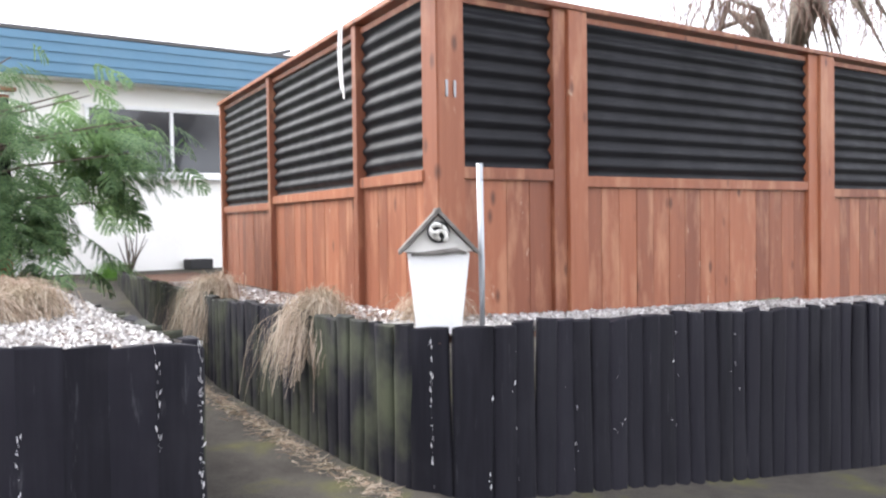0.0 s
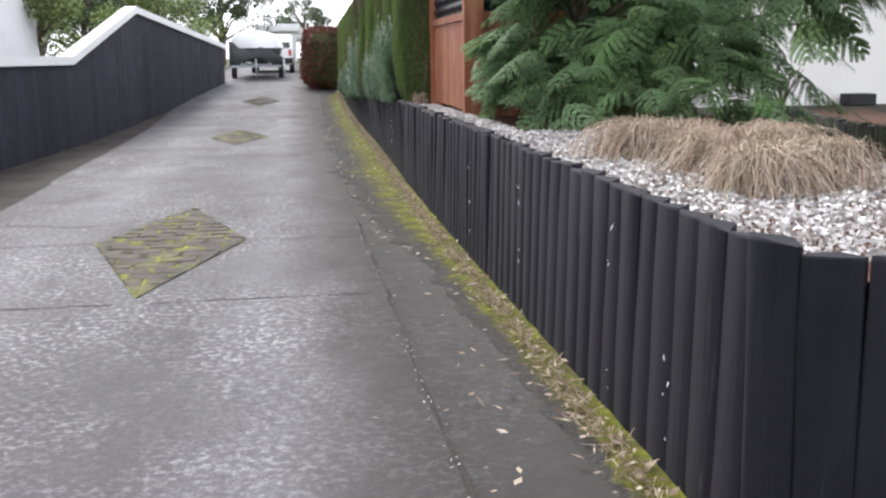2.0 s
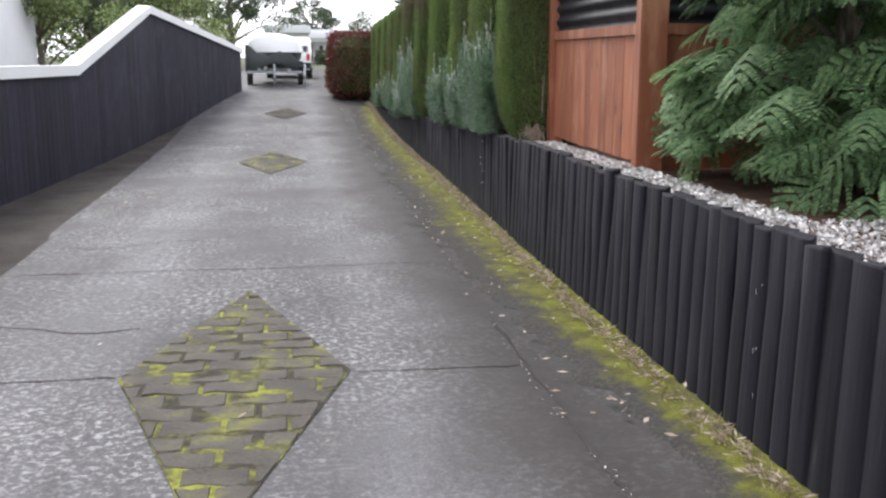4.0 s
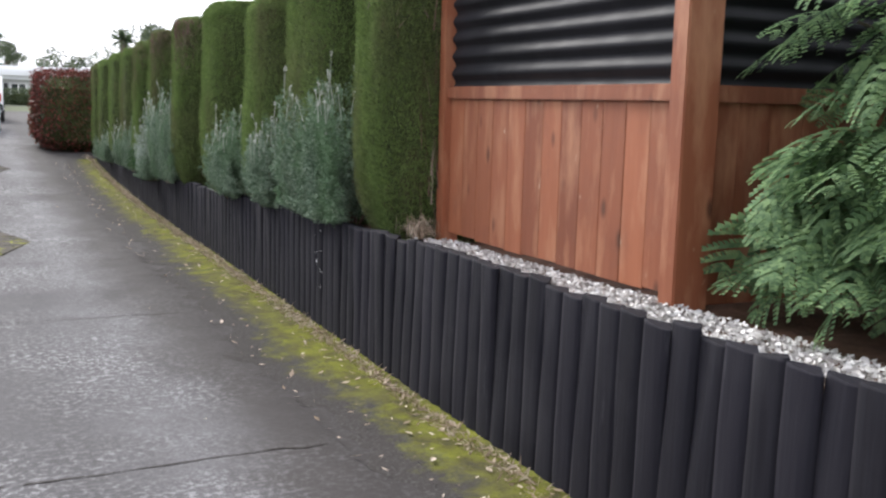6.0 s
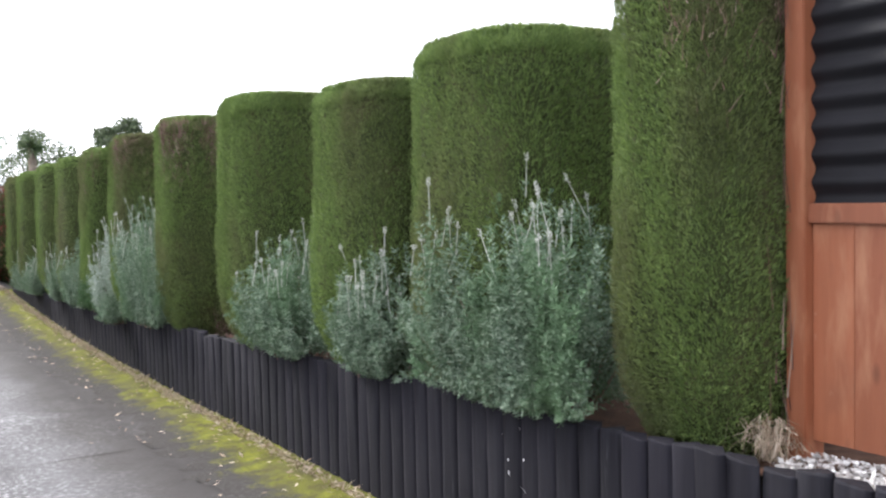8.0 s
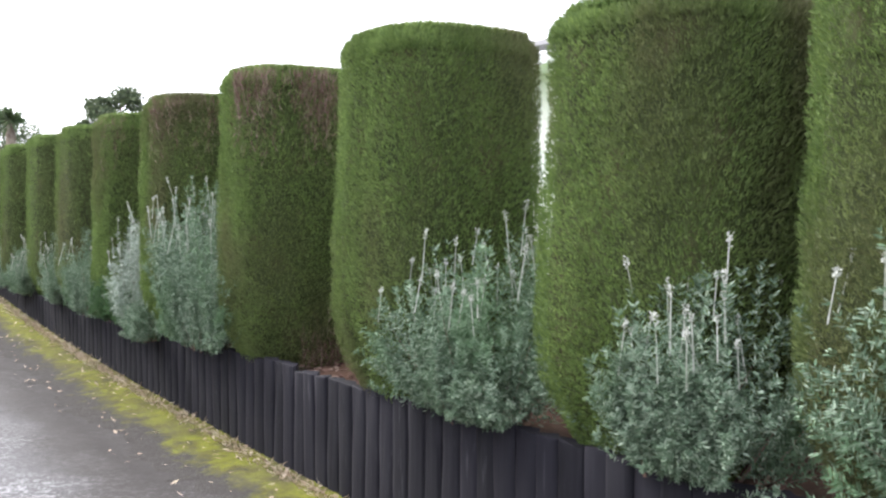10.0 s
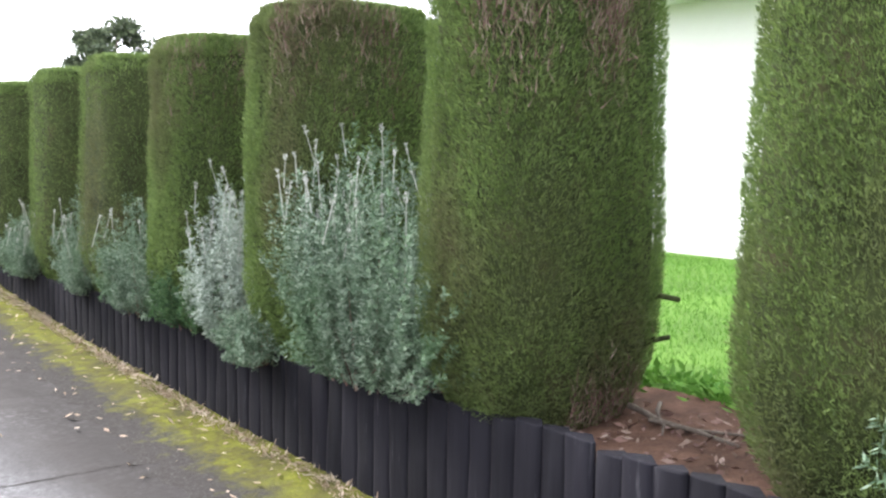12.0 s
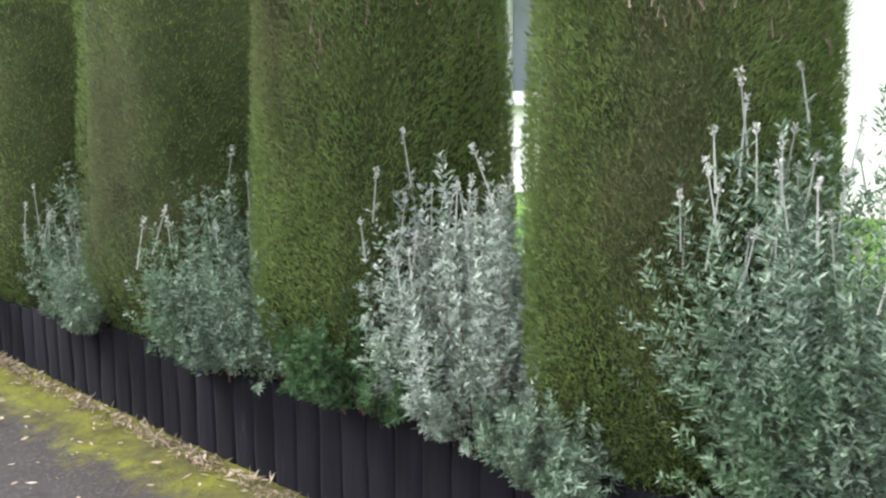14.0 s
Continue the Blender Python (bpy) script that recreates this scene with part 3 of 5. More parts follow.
drive_wall = empty("retaining_wall")
tagged(drive_wall, "low black retaining wall of half-round timber palings", "retaining wall", kind="structure")
ys = [18.2, 15, 12.5, 10, 9, 7, 5, 1.2, 0, -1.75]
paling_run(drive_wall, [(wall_x(y) + 0.02, y) for y in ys[:8]], [wall_top(y) for y in ys[:8]], BLACK_WOOD, 0.118, 3, lean=-1.2, base=lambda c: drive_z(c.y))
paling_run(drive_wall, [(wall_x(y) + 0.02, y) for y in ys[7:]], [wall_top(y) for y in ys[7:]], BLACK_WOOD, 0.14, 2, True, lean=-1.2)
corner = empty("retaining_wall")
tagged(corner, "black planter corner of flat timber palings", "retaining wall", kind="structure")
paling_run(corner, [(-0.08, -1.75), (-0.03, -1.88), (0.07, -1.95)], [0.72] * 3, BLACK_WOOD, 0.11, 4)
paling_run(corner, [(0.07, -1.95), (0.76, -2.27)], [0.72, 0.7], BLACK_WOOD, 0.15, 5, True)
paling_run(corner, [(0.76, -2.27), (0.95, -1.4), (1.2, -0.34), (1.4, 0.5), (2.0, 3.2)], [0.7, 0.69, 0.68, 0.66, 0.6], MOSSY_WOOD, 0.115, 6)
rngp = np.random.default_rng(66)
seams = []
for (ax, ay), (bx, by), count in (((0.07, -1.95), (0.76, -2.27), 1),):
    for f, za, zb, n in ((0.21, 0.0, 0.42, 22), (0.8, 0.3, 0.68, 20), (0.99, 0.0, 0.7, 60), (0.4, 0.05, 0.15, 4)):
        for k in range(n):
            z = rngp.uniform(za, zb)
            seams.append((ax + (bx - ax) * f - 0.006 + rngp.normal() * 0.004, ay + (by - ay) * f - 0.022, z))
for f in (1.64, 1.8, 1.93, 2.3, 2.6, 3.0, 3.5):
    for k in range(26 if f < 1.7 else 5):
        seams.append((f + rngp.normal() * (0.004 if f < 1.9 else 0.03), -2.62 + (0.16 if f < 1.7 else 0.0) - 0.012, rngp.uniform(0.05, 0.66)))
for y in np.repeat([-1.4, -0.9, 0.3, 1.5, 6.6, 6.71], 5):
    seams.append((wall_x(y) - 0.048 + (0.03 if y > 6 else 0.02), y + rngp.normal() * 0.012, rngp.uniform(0.05, 0.62)))
sp = np.array(seams)
sa = np.column_stack([rngp.normal(size=len(sp)) * 0.3, np.full(len(sp), 0.05), np.ones(len(sp))])
tagged(soup("paint_chips", blades(sp, sa, rngp.uniform(0.006, 0.028, len(sp)), rngp.uniform(0.002, 0.006, len(sp)), rngp, "leaf"), WHITE), "flaked white paint and dirt on the black palings", "paint chips", kind="stuff")
front_wall = empty("retaining_wall")
tagged(front_wall, "tall mossy black retaining wall of timber palings", "retaining wall", kind="structure")
paling_run(front_wall, [(4.0, 6.2), (2.95, 3.1), (2.0, -0.1), (1.66, -1.9), (1.64, -2.35)], [0.56, 0.62, 0.67, 0.69, 0.7], MOSSY_WOOD, 0.115, 7, base=lambda c: path_z(c.y))
paling_run(front_wall, [(1.64, -2.35), (1.72, -2.5), (1.88, -2.56)], [0.7, 0.7, 0.7], BLACK_WOOD, 0.115, 8)
paling_run(front_wall, [(1.88, -2.56), (6.5, -2.62)], [0.7, 0.52], BLACK_WOOD, 0.118, 9, base=lambda c: street_z(c.x) - 0.02)


# ---- planters with white chips ----
def chips(name, inside, area, height, count, seed, label, size=0.0125):
    rng = np.random.default_rng(seed)
    x0, x1, y0, y1 = area
    p = np.stack([rng.uniform(x0, x1, count), rng.uniform(y0, y1, count)], 1)
    p = p[[inside(x, y) for x, y in p]]
    z = np.array([height(x, y) for x, y in p])
    c = np.column_stack([p, z + rng.uniform(0.0, 0.02, len(p))])
    a, b = unit(rng.normal(size=c.shape) * (1, 1, 0.45)), rng.normal(size=c.shape)
    b = unit(np.cross(a, b))
    s = rng.uniform(0.4, 1.25, (len(p), 1)) * size
    quads = np.stack([c - a * s, c - b * s * 0.55, c + a * s, c + b * s * 0.55], 1)
    ob = soup(name, quads, CHIPS)
    return tagged(ob, label, "gravel", kind="stuff")


def left_edge(y):
    return float(np.interp(y, (-2.27, -1.4, -0.34, 0.5, 3.2), (0.76, 0.95, 1.2, 1.4, 2.0)))


def in_left(x, y):
    return wall_x(y) + 0.06 < x < left_edge(y) - 0.04 and y > -1.9 - 0.43 * (x - 0.07) + 0.06


fill = sheet("planter_soil", [0, 1], [-2.25, -1.95, -1.4, -0.34, 0.5, 1.5, 2.5, 3.2, 3.75, 5.55], lambda x, y: 0.0, SOIL)
for v in fill.data.vertices:
    y = v.co.y
    lo = wall_x(y) + 0.075 if y > -1.9 else 0.07 + (-1.95 - y) / 0.46
    hi = left_edge(y) - 0.02 if y < 3.5 else (2.0 if y < 4 else 0.3)
    v.co.x = lo if v.co.x < 0.5 else hi
    v.co.z = 0.665 if y < 5 else 0.655
tagged(fill, "dark soil filling the planter", "garden bed", kind="structure")
chips("shell_mulch", in_left, (-0.1, 2.0, -2.2, 1.9), lambda x, y: 0.672, 42000, 11, "white crushed shell mulch on the planter")
chips("shell_mulch", lambda x, y: wall_x(y) + 0.06 < x < 0.26 and wall_x(y) < 0.2, (-0.1, 0.27, 1.9, 5.5), lambda x, y: 0.672 if y < 4 else 0.665, 13000, 12, "white crushed shell mulch below the fence")
fill2 = mesh_object("planter_soil", [(1.68, -2.48, 0.63), (6.5, -2.55, 0.46), (6.5, -1.7, 0.46), (2.4, -1.7, 0.64), (3.95, 3.3, 0.57), (5.0, 6.2, 0.5), (4.02, 6.2, 0.5), (2.97, 3.1, 0.56), (2.02, -0.1, 0.62)], [(0, 1, 2, 3), (0, 3, 8), (3, 4, 7, 8), (4, 5, 6, 7)], SOIL)
tagged(fill2, "soil behind the street-side retaining wall", "garden bed", kind="structure")
chips("shell_mulch", lambda x, y: y > -2.5, (1.75, 6.4, -2.48, -1.85), lambda x, y: 0.655 - 0.035 * (x - 1.7), 20000, 13, "white shell mulch below the red fence")
chips("shell_mulch", lambda x, y: 0.06 < x - np.interp(y, (-2.4, -1.9, -0.1, 3.1), (1.64, 1.66, 2.0, 2.95)) < 0.62, (1.6, 3.6, -2.4, 3.0), lambda x, y: 0.645 - 0.014 * (y + 2), 15000, 14, "white shell mulch beside the path")


# ---- red timber and black iron fences ----
def corrugated(name, length, z0, z1, parent, m, pitch=0.084, depth=0.011):
    """A sheet with level ridges, in the plane y = 0 of the pose m."""
    n = int((z1 - z0) / pitch * 8)
    verts, faces = [], []
    for i in range(n + 1):
        z = z0 + (z1 - z0) * i / n
        y = depth * math.sin(2 * math.pi * (z - z0) / pitch)
        for x in (0.0, length):
            verts.append(m @ Vector((x, y, z)))
    for i in range(n):
        faces.append((2 * i, 2 * i + 1, 2 * i + 3, 2 * i + 2))
    return mesh_object(name, verts, faces, IRON, parent, "black corrugated iron sheet", True)


def fence_panel(fence, m, length, z0, z_rail, z1, seed, drop=0.0, board=0.146):
    """Boards below, a rail, and an iron sheet above, from x = 0 to length of the pose m, front towards -y."""
    rng = np.random.default_rng(seed)
    n = max(1, round(length / board))
    w = length / n
    for i in range(n):
        d = -drop * (i + 0.5) / n
        box("board", i * w + 0.0006, (i + 1) * w - 0.0006, -0.008 + rng.uniform(-0.0015, 0.0015), 0.012, z0 + d + rng.uniform(0, 0.012), z_rail - 0.03, CEDAR, fence, 0.002, m)
    box("rail", 0, length, -0.03, 0.02, z_rail - 0.03, z_rail + 0.03, CEDAR, fence, 0.004, m)
    box("rail", 0, length, -0.012, 0.02, z1 - 0.03, z1 + 0.002, CEDAR, fence, 0.003, m)
    corrugated("iron_sheet", length, z_rail + 0.03, z1 - 0.03, fence, m)


def fence_post(fence, m, x, z0, z1, wide=0.1, thick=0.05, out=0.045):
    box("post", x - wide / 2, x + wide / 2, -out, thick, z0, z1, CEDAR, fence, 0.004, m)


fence_a = empty("fence")
tagged(fence_a, "red-stained timber fence panel topped with black corrugated iron", "fence", group="red timber fences")
ma = pose(0.27, 5.53, 0, 0, 0, -90)
fence_panel(fence_a, ma, 1.76, 0.7, 1.41, 2.28, 1)
fence_post(fence_a, ma, -0.035, 0.62, 2.31, 0.07)
box("post", 1.76, 1.845, -0.05, 0.1, 0.62, 2.31, CEDAR, fence_a, 0.005, ma, "heavy red timber corner post")
box("cap_rail", -0.07, 1.845, -0.06, 0.08, 2.31, 2.345, CEDAR, fence_a, 0.004, ma)
mb = pose(0.37, 3.76, 0)
fence_panel(fence_a, mb, 1.65, 0.66, 1.41, 2.28, 2)
box("cap_rail", 0, 1.7, -0.06, 0.06, 2.31, 2.345, CEDAR, fence_a, 0.004, mb)

fence_b = empty("fence")
tagged(fence_b, "red-stained fence with black corrugated iron along the path", "fence", group="red timber fences")
P0, P1 = Vector((2.2, -1.8, 0)), Vector((3.72, 2.98, 0))
ang_b = math.degrees(math.atan2(P0.y - P1.y, P0.x - P1.x))
mb2 = pose(P1.x, P1.y, 0, 0, 0, ang_b)
LB = (P1 - P0).length
stops = [0.0, LB * 0.385, LB - 0.98, LB]
for k in range(3):
    fence_panel(fence_b, mb2 @ Matrix.Translation((stops[k], 0, 0)), stops[k + 1] - stops[k], 0.56 + 0.03 * k, 1.24 + 0.045 * k, 2.2, 20 + k)
for k, x in enumerate(stops[:3]):
    fence_post(fence_b, mb2, x, 0.5, 2.22, 0.075 if k else 0.06)
box("cap_rail", -0.05, LB, -0.06, 0.06, 2.22, 2.25, CEDAR, fence_b, 0.004, mb2)
fence_c = empty("fence")
tagged(fence_c, "red-stained street fence with black corrugated iron panels", "fence", group="red timber fences")
mc = pose(2.2, -1.83, 0, 0, 0, -1)
bays = ((0.15, 0.8, 0.64, 1.345), (1.045, 3.3, 0.6, 1.315), (3.61, 5.75, 0.52, 1.27))
for k, (xa, xb, zb, zr) in enumerate(bays):
    fence_panel(fence_c, mc @ Matrix.Translation((xa, 0, 0)), xb - xa, zb, zr, 2.2, 30 + k, 0.05)
for xa, xb in ((0.8, 1.045), (3.3, 3.61), (5.75, 6.0)):
    box("post", xa, xa + (xb - xa) * 0.4, -0.03, 0.05, 0.5, 2.22, CEDAR, fence_c, 0.004, mc)
    box("post", xa + (xb - xa) * 0.4, xb, -0.05, 0.05, 0.5, 2.22, CEDAR, fence_c, 0.004, mc)
box("post", -0.02, 0.15, -0.07, 0.05, 0.6, 2.5, CEDAR, fence_c, 0.006, mc, "heavy red corner post with house number")
box("cap_rail", 0.15, 6.0, -0.06, 0.06, 2.22, 2.25, CEDAR, fence_c, 0.004, mc)


for k, (dx, zl) in enumerate(((0.0, 1.82), (0.05, 1.88))):
    a = [mb2 @ Vector((LB - 1.12 - dx + 0.02 * t, -0.066 - 0.012 * math.sin(3 * t), 2.26 + (zl - 2.26) * t)) for t in (0, 0.1, 0.4, 0.7, 1.0)]
    b = [p + mb2.to_3x3() @ Vector((0.022, 0, 0.004)) for p in a]
    tie = mesh_object("strap", [q for pair in zip(a, b) for q in pair], [(2 * i, 2 * i + 1, 2 * i + 3, 2 * i + 2) for i in range(4)], WHITE)
    md = tie.modifiers.new("thick", "SOLIDIFY")
    md.thickness = 0.003
    tagged(tie, "white strap hanging over the fence top", "strap", group="straps")


def house_number(text, size, m):
    cu = bpy.data.curves.new("number", "FONT")
    cu.body, cu.size, cu.extrude, cu.align_x = text, size, 0.003, "CENTER"
    tmp = bpy.data.objects.new("number", cu)
    me = bpy.data.meshes.new_from_object(tmp)
    bpy.data.objects.remove(tmp)
    me.materials.clear()
    me.materials.append(GALV)
    ob = new("digit", me)
    ob.matrix_basis = m
    return ob


number = empty("house_number")
tagged(number, "pale metal house number eleven on the post", "house number")
for dx in (0.035, 0.085):
    house_number("1", 0.115, mc @ pose(dx, -0.074, 1.7, 90)).parent = number


# ---- letterbox and pipe ----
def letterbox(x, y, z, turn):
    top = empty("letterbox")
    tagged(top, "white tapered letterbox with a weathered gabled lid", "letterbox")
    m = pose(x, y, z, 0, 0, turn)
    w0, w1, wr, hgt, d = 0.088, 0.124, 0.14, 0.325, 0.13
    v = [m @ Vector(p) for p in ((-w0, -d * 0.75, 0), (w0, -d * 0.75, 0), (w0, d, 0), (-w0, d, 0), (-w1, -d, hgt), (w1, -d, hgt), (w1, d, hgt), (-w1, d, hgt))]
    ob = mesh_object("body", v, [(0, 1, 5, 4), (1, 2, 6, 5), (2, 3, 7, 6), (3, 0, 4, 7), (3, 2, 1, 0), (4, 5, 6, 7)], WHITE, top, "white painted front")
    g = 0.13
    v = [m @ Vector(p) for p in ((-wr, -d * 0.9, hgt + 0.005), (wr, -d * 0.9, hgt + 0.005), (0, -d * 0.9, hgt + g + 0.02), (-wr, d, hgt + 0.005), (wr, d, hgt + 0.005), (0, d, hgt + g + 0.02))]
    mesh_object("gable", v, [(0, 1, 2), (3, 5, 4), (0, 2, 5, 3), (1, 4, 5, 2)], PAPER, top, "cream gable board")
    for s in (-1, 1):
        a = math.degrees(math.atan2(g + 0.02, wr))
        box("roof_board", -0.02, 0.225, -d - 0.03, d + 0.03, 0.0, 0.014, GREYWOOD, top, 0.003, m @ pose(0, 0, hgt + g + 0.03, 0, 0, 0 if s > 0 else 180) @ pose(0, 0, 0, 0, a, 0), "grey weathered roof board")
    # No opening is cut: a black disc paints the hole's dark inside.
    bm = bmesh.new()
    bmesh.ops.create_cone(bm, cap_ends=True, segments=20, radius1=0.045, radius2=0.045, depth=0.02, matrix=m @ pose(0, -d * 0.9 - 0.004, hgt + 0.085, 90))
    part("hole_shade_disc", bm, DARKPLASTIC, top, "round black disc for the shaded newspaper hole")
    for k, (px, pz, r, t) in enumerate(((0.0, 0.085, 0.034, 20), (0.012, 0.07, 0.022, 60), (-0.012, 0.1, 0.02, -30))):
        pts = [m @ pose(px, -d * 0.9 - 0.02 - 0.012 * k, hgt + pz, 0, t, 0) @ Vector((r * math.cos(w), -0.01 * math.sin(2 * w), 0.8 * r * math.sin(w))) for w in [i * math.pi / 8 for i in range(14)]]
        tube("rolled_paper", pts, [0.008] * 14, PAPER, top, "curled paper stuffed in the hole", 6)
    tube("slot_flap", [m @ Vector((-0.11, -d - 0.012, hgt - 0.004)), m @ Vector((0.0, -d - 0.018, hgt + 0.004)), m @ Vector((0.07, -d - 0.016, hgt + 0.012)), m @ Vector((0.11, -d - 0.01, hgt))], [0.006, 0.012, 0.012, 0.005], GREYWOOD, top, "", 6)
    return top


letterbox(1.8, -2.33, 0.66, -38)
pipe = tube("pipe_post", [(1.965, -2.42, 0.6), (1.965, -2.42, 0.9), (1.96, -2.42, 1.35)], [0.013] * 3, GALV, None, "", 12)
tagged(pipe, "thin galvanised steel pipe beside the letterbox", "post")


# ---- foliage kinds ----
def column_point(u, v, a, b, h, n=3.6):
    """A clipped column: squarish round plan, narrowing at the foot, rounded at the top."""
    c, s = np.cos(u), np.sin(u)
    r = (np.abs(c) ** n + np.abs(s) ** n) ** (-1 / n)
    foot = np.clip(v / 0.26, 0, 1)
    prof = 0.7 + 0.3 * np.sin(foot * math.pi / 2)
    rest = np.clip((v - 0.9) / 0.1, 0, 1)
    prof = prof * (1 - 0.15 * rest**4) * (1 + 0.03 * np.sin(v * 5))
    return np.stack([a * r * c * prof, b * r * s * prof, h * v], -1)


def conifer_column(y0, y1, x0, x1, z0, z1, seed, tufts, label, bare=0.0, stripped=False):
    rng = np.random.default_rng(seed)
    cx, cy, a, b, h = (x0 + x1) / 2, (y0 + y1) / 2, (x1 - x0) / 2, (y1 - y0) / 2, z1 - z0
    top = empty("conifer_column", cx, cy, z0)
    tagged(top, label, "hedge", group="clipped conifer columns")
    nu, nv = 36, 26
    verts, faces = [], []
    for j in range(nv + 1):
        for i in range(nu):
            p = column_point(np.array(2 * math.pi * i / nu), np.array(j / nv), a - 0.04, b - 0.04, h - 0.03)
            q = Vector(p)
            d = 0.03 * noise.noise(Vector((q.x * 4 + seed, q.y * 4, q.z * 2.5)))
            verts.append((q.x * (1 + d), q.y * (1 + d), q.z))
    for j in range(nv):
        for i in range(nu):
            k = (i + 1) % nu
            faces.append((j * nu + i, j * nu + k, (j + 1) * nu + k, (j + 1) * nu + i))
    faces.append(tuple(nv * nu + i for i in range(nu)))
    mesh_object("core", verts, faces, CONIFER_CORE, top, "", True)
    u = rng.uniform(0, 2 * math.pi, tufts)
    v = np.where(rng.random(tufts) < 0.1, rng.uniform(0.94, 1.0, tufts), rng.uniform(0.0, 1.0, tufts))
    p = column_point(u, v, a, b, h)
    e = 1e-3
    nrm = unit(np.cross(column_point(u + e, v, a, b, h) - p, column_point(u, np.minimum(v + e, 1.0) + 1e-9, a, b, h) - p) + 1e-12)
    lump = np.array([noise.noise(Vector((q[0] * 4 + seed, q[1] * 4, q[2] * 2.5))) for q in p])[:, None]
    p = p * (1 + 0.03 * lump * np.array((1, 1, 0)))
    fluff = np.array([noise.noise(Vector((q[0] * 13, q[1] * 13 + seed, q[2] * 6))) for q in p])[:, None]
    p = p + nrm * 0.016 * np.maximum(fluff, -0.35)
    way = nrm * rng.uniform(0.3, 1.5, (tufts, 1)) + np.array((0, 0, 1.0)) + rng.normal(size=p.shape) * 0.45
    base = p - nrm * rng.uniform(0.008, 0.045, (tufts, 1)) - np.array((0, 0, 0.02))
    leaf = blades(base, way, rng.uniform(0.012, 0.026, tufts), rng.uniform(0.0035, 0.0065, tufts), rng)
    tu = int(tufts * 0.22)
    ut, rt = rng.uniform(0, 2 * math.pi, tu), np.sqrt(rng.uniform(0, 1, tu))
    pt = column_point(ut, np.ones(tu), a, b, h) * np.stack([rt, rt, np.ones(tu)], 1)
    pt[:, 2] += 0.015 * (1 - rt**2) - 0.035
    lt = blades(pt, np.array((0, 0, 1.0)) + rng.normal(size=pt.shape) * 0.5, rng.uniform(0.02, 0.045, tu), rng.uniform(0.01, 0.018, tu), rng)
    soup("foliage", np.concatenate([leaf, lt]), CONIFER, top)
    if bare:
        k = int(1900 * bare)
        ub = rng.choice((1.12, 1.25, 1.42, 1.5), k) * math.pi + rng.normal(size=k) * 0.12
        vb = np.concatenate([0.97 - np.abs(rng.normal(size=(k * 3) // 4)) * 0.11, np.abs(rng.normal(size=k - (k * 3) // 4)) * 0.06])
        ub[(k * 3) // 4 :] = rng.uniform(1.4, 1.75, k - (k * 3) // 4) * math.pi
        pb = column_point(ub, vb, a + 0.006, b + 0.006, h)
        wb = np.array((0, 0, 1.0)) + rng.normal(size=pb.shape) * 0.35
        soup("bare_twigs", blades(pb, wb, rng.uniform(0.03, 0.09, k), rng.uniform(0.002, 0.0045, k), rng), TWIG, top, "bare reddish-brown twigs")
    if stripped:
        k = 110
        zs = rng.uniform(0.02, 0.92, k) * h
        ps = np.column_stack([rng.choice((-0.35, -0.15, 0.1, 0.4), k) * a + rng.normal(size=k) * 0.03, np.full(k, -b - 0.012) + rng.normal(size=k) * 0.012, zs])
        soup("bare_stems", blades(ps, np.array((0, 0, 1.0)) + rng.normal(size=ps.shape) * 0.12, rng.uniform(0.12, 0.45, k), rng.uniform(0.003, 0.007, k), rng), TWIG, top, "dry stripped stems on the fence side")
    trunk = tube("trunk", [(0, 0, -0.12), (0.01, 0, 0.1), (0, 0, 0.3)], [0.09, 0.07, 0.06], BARK, top)
    return top


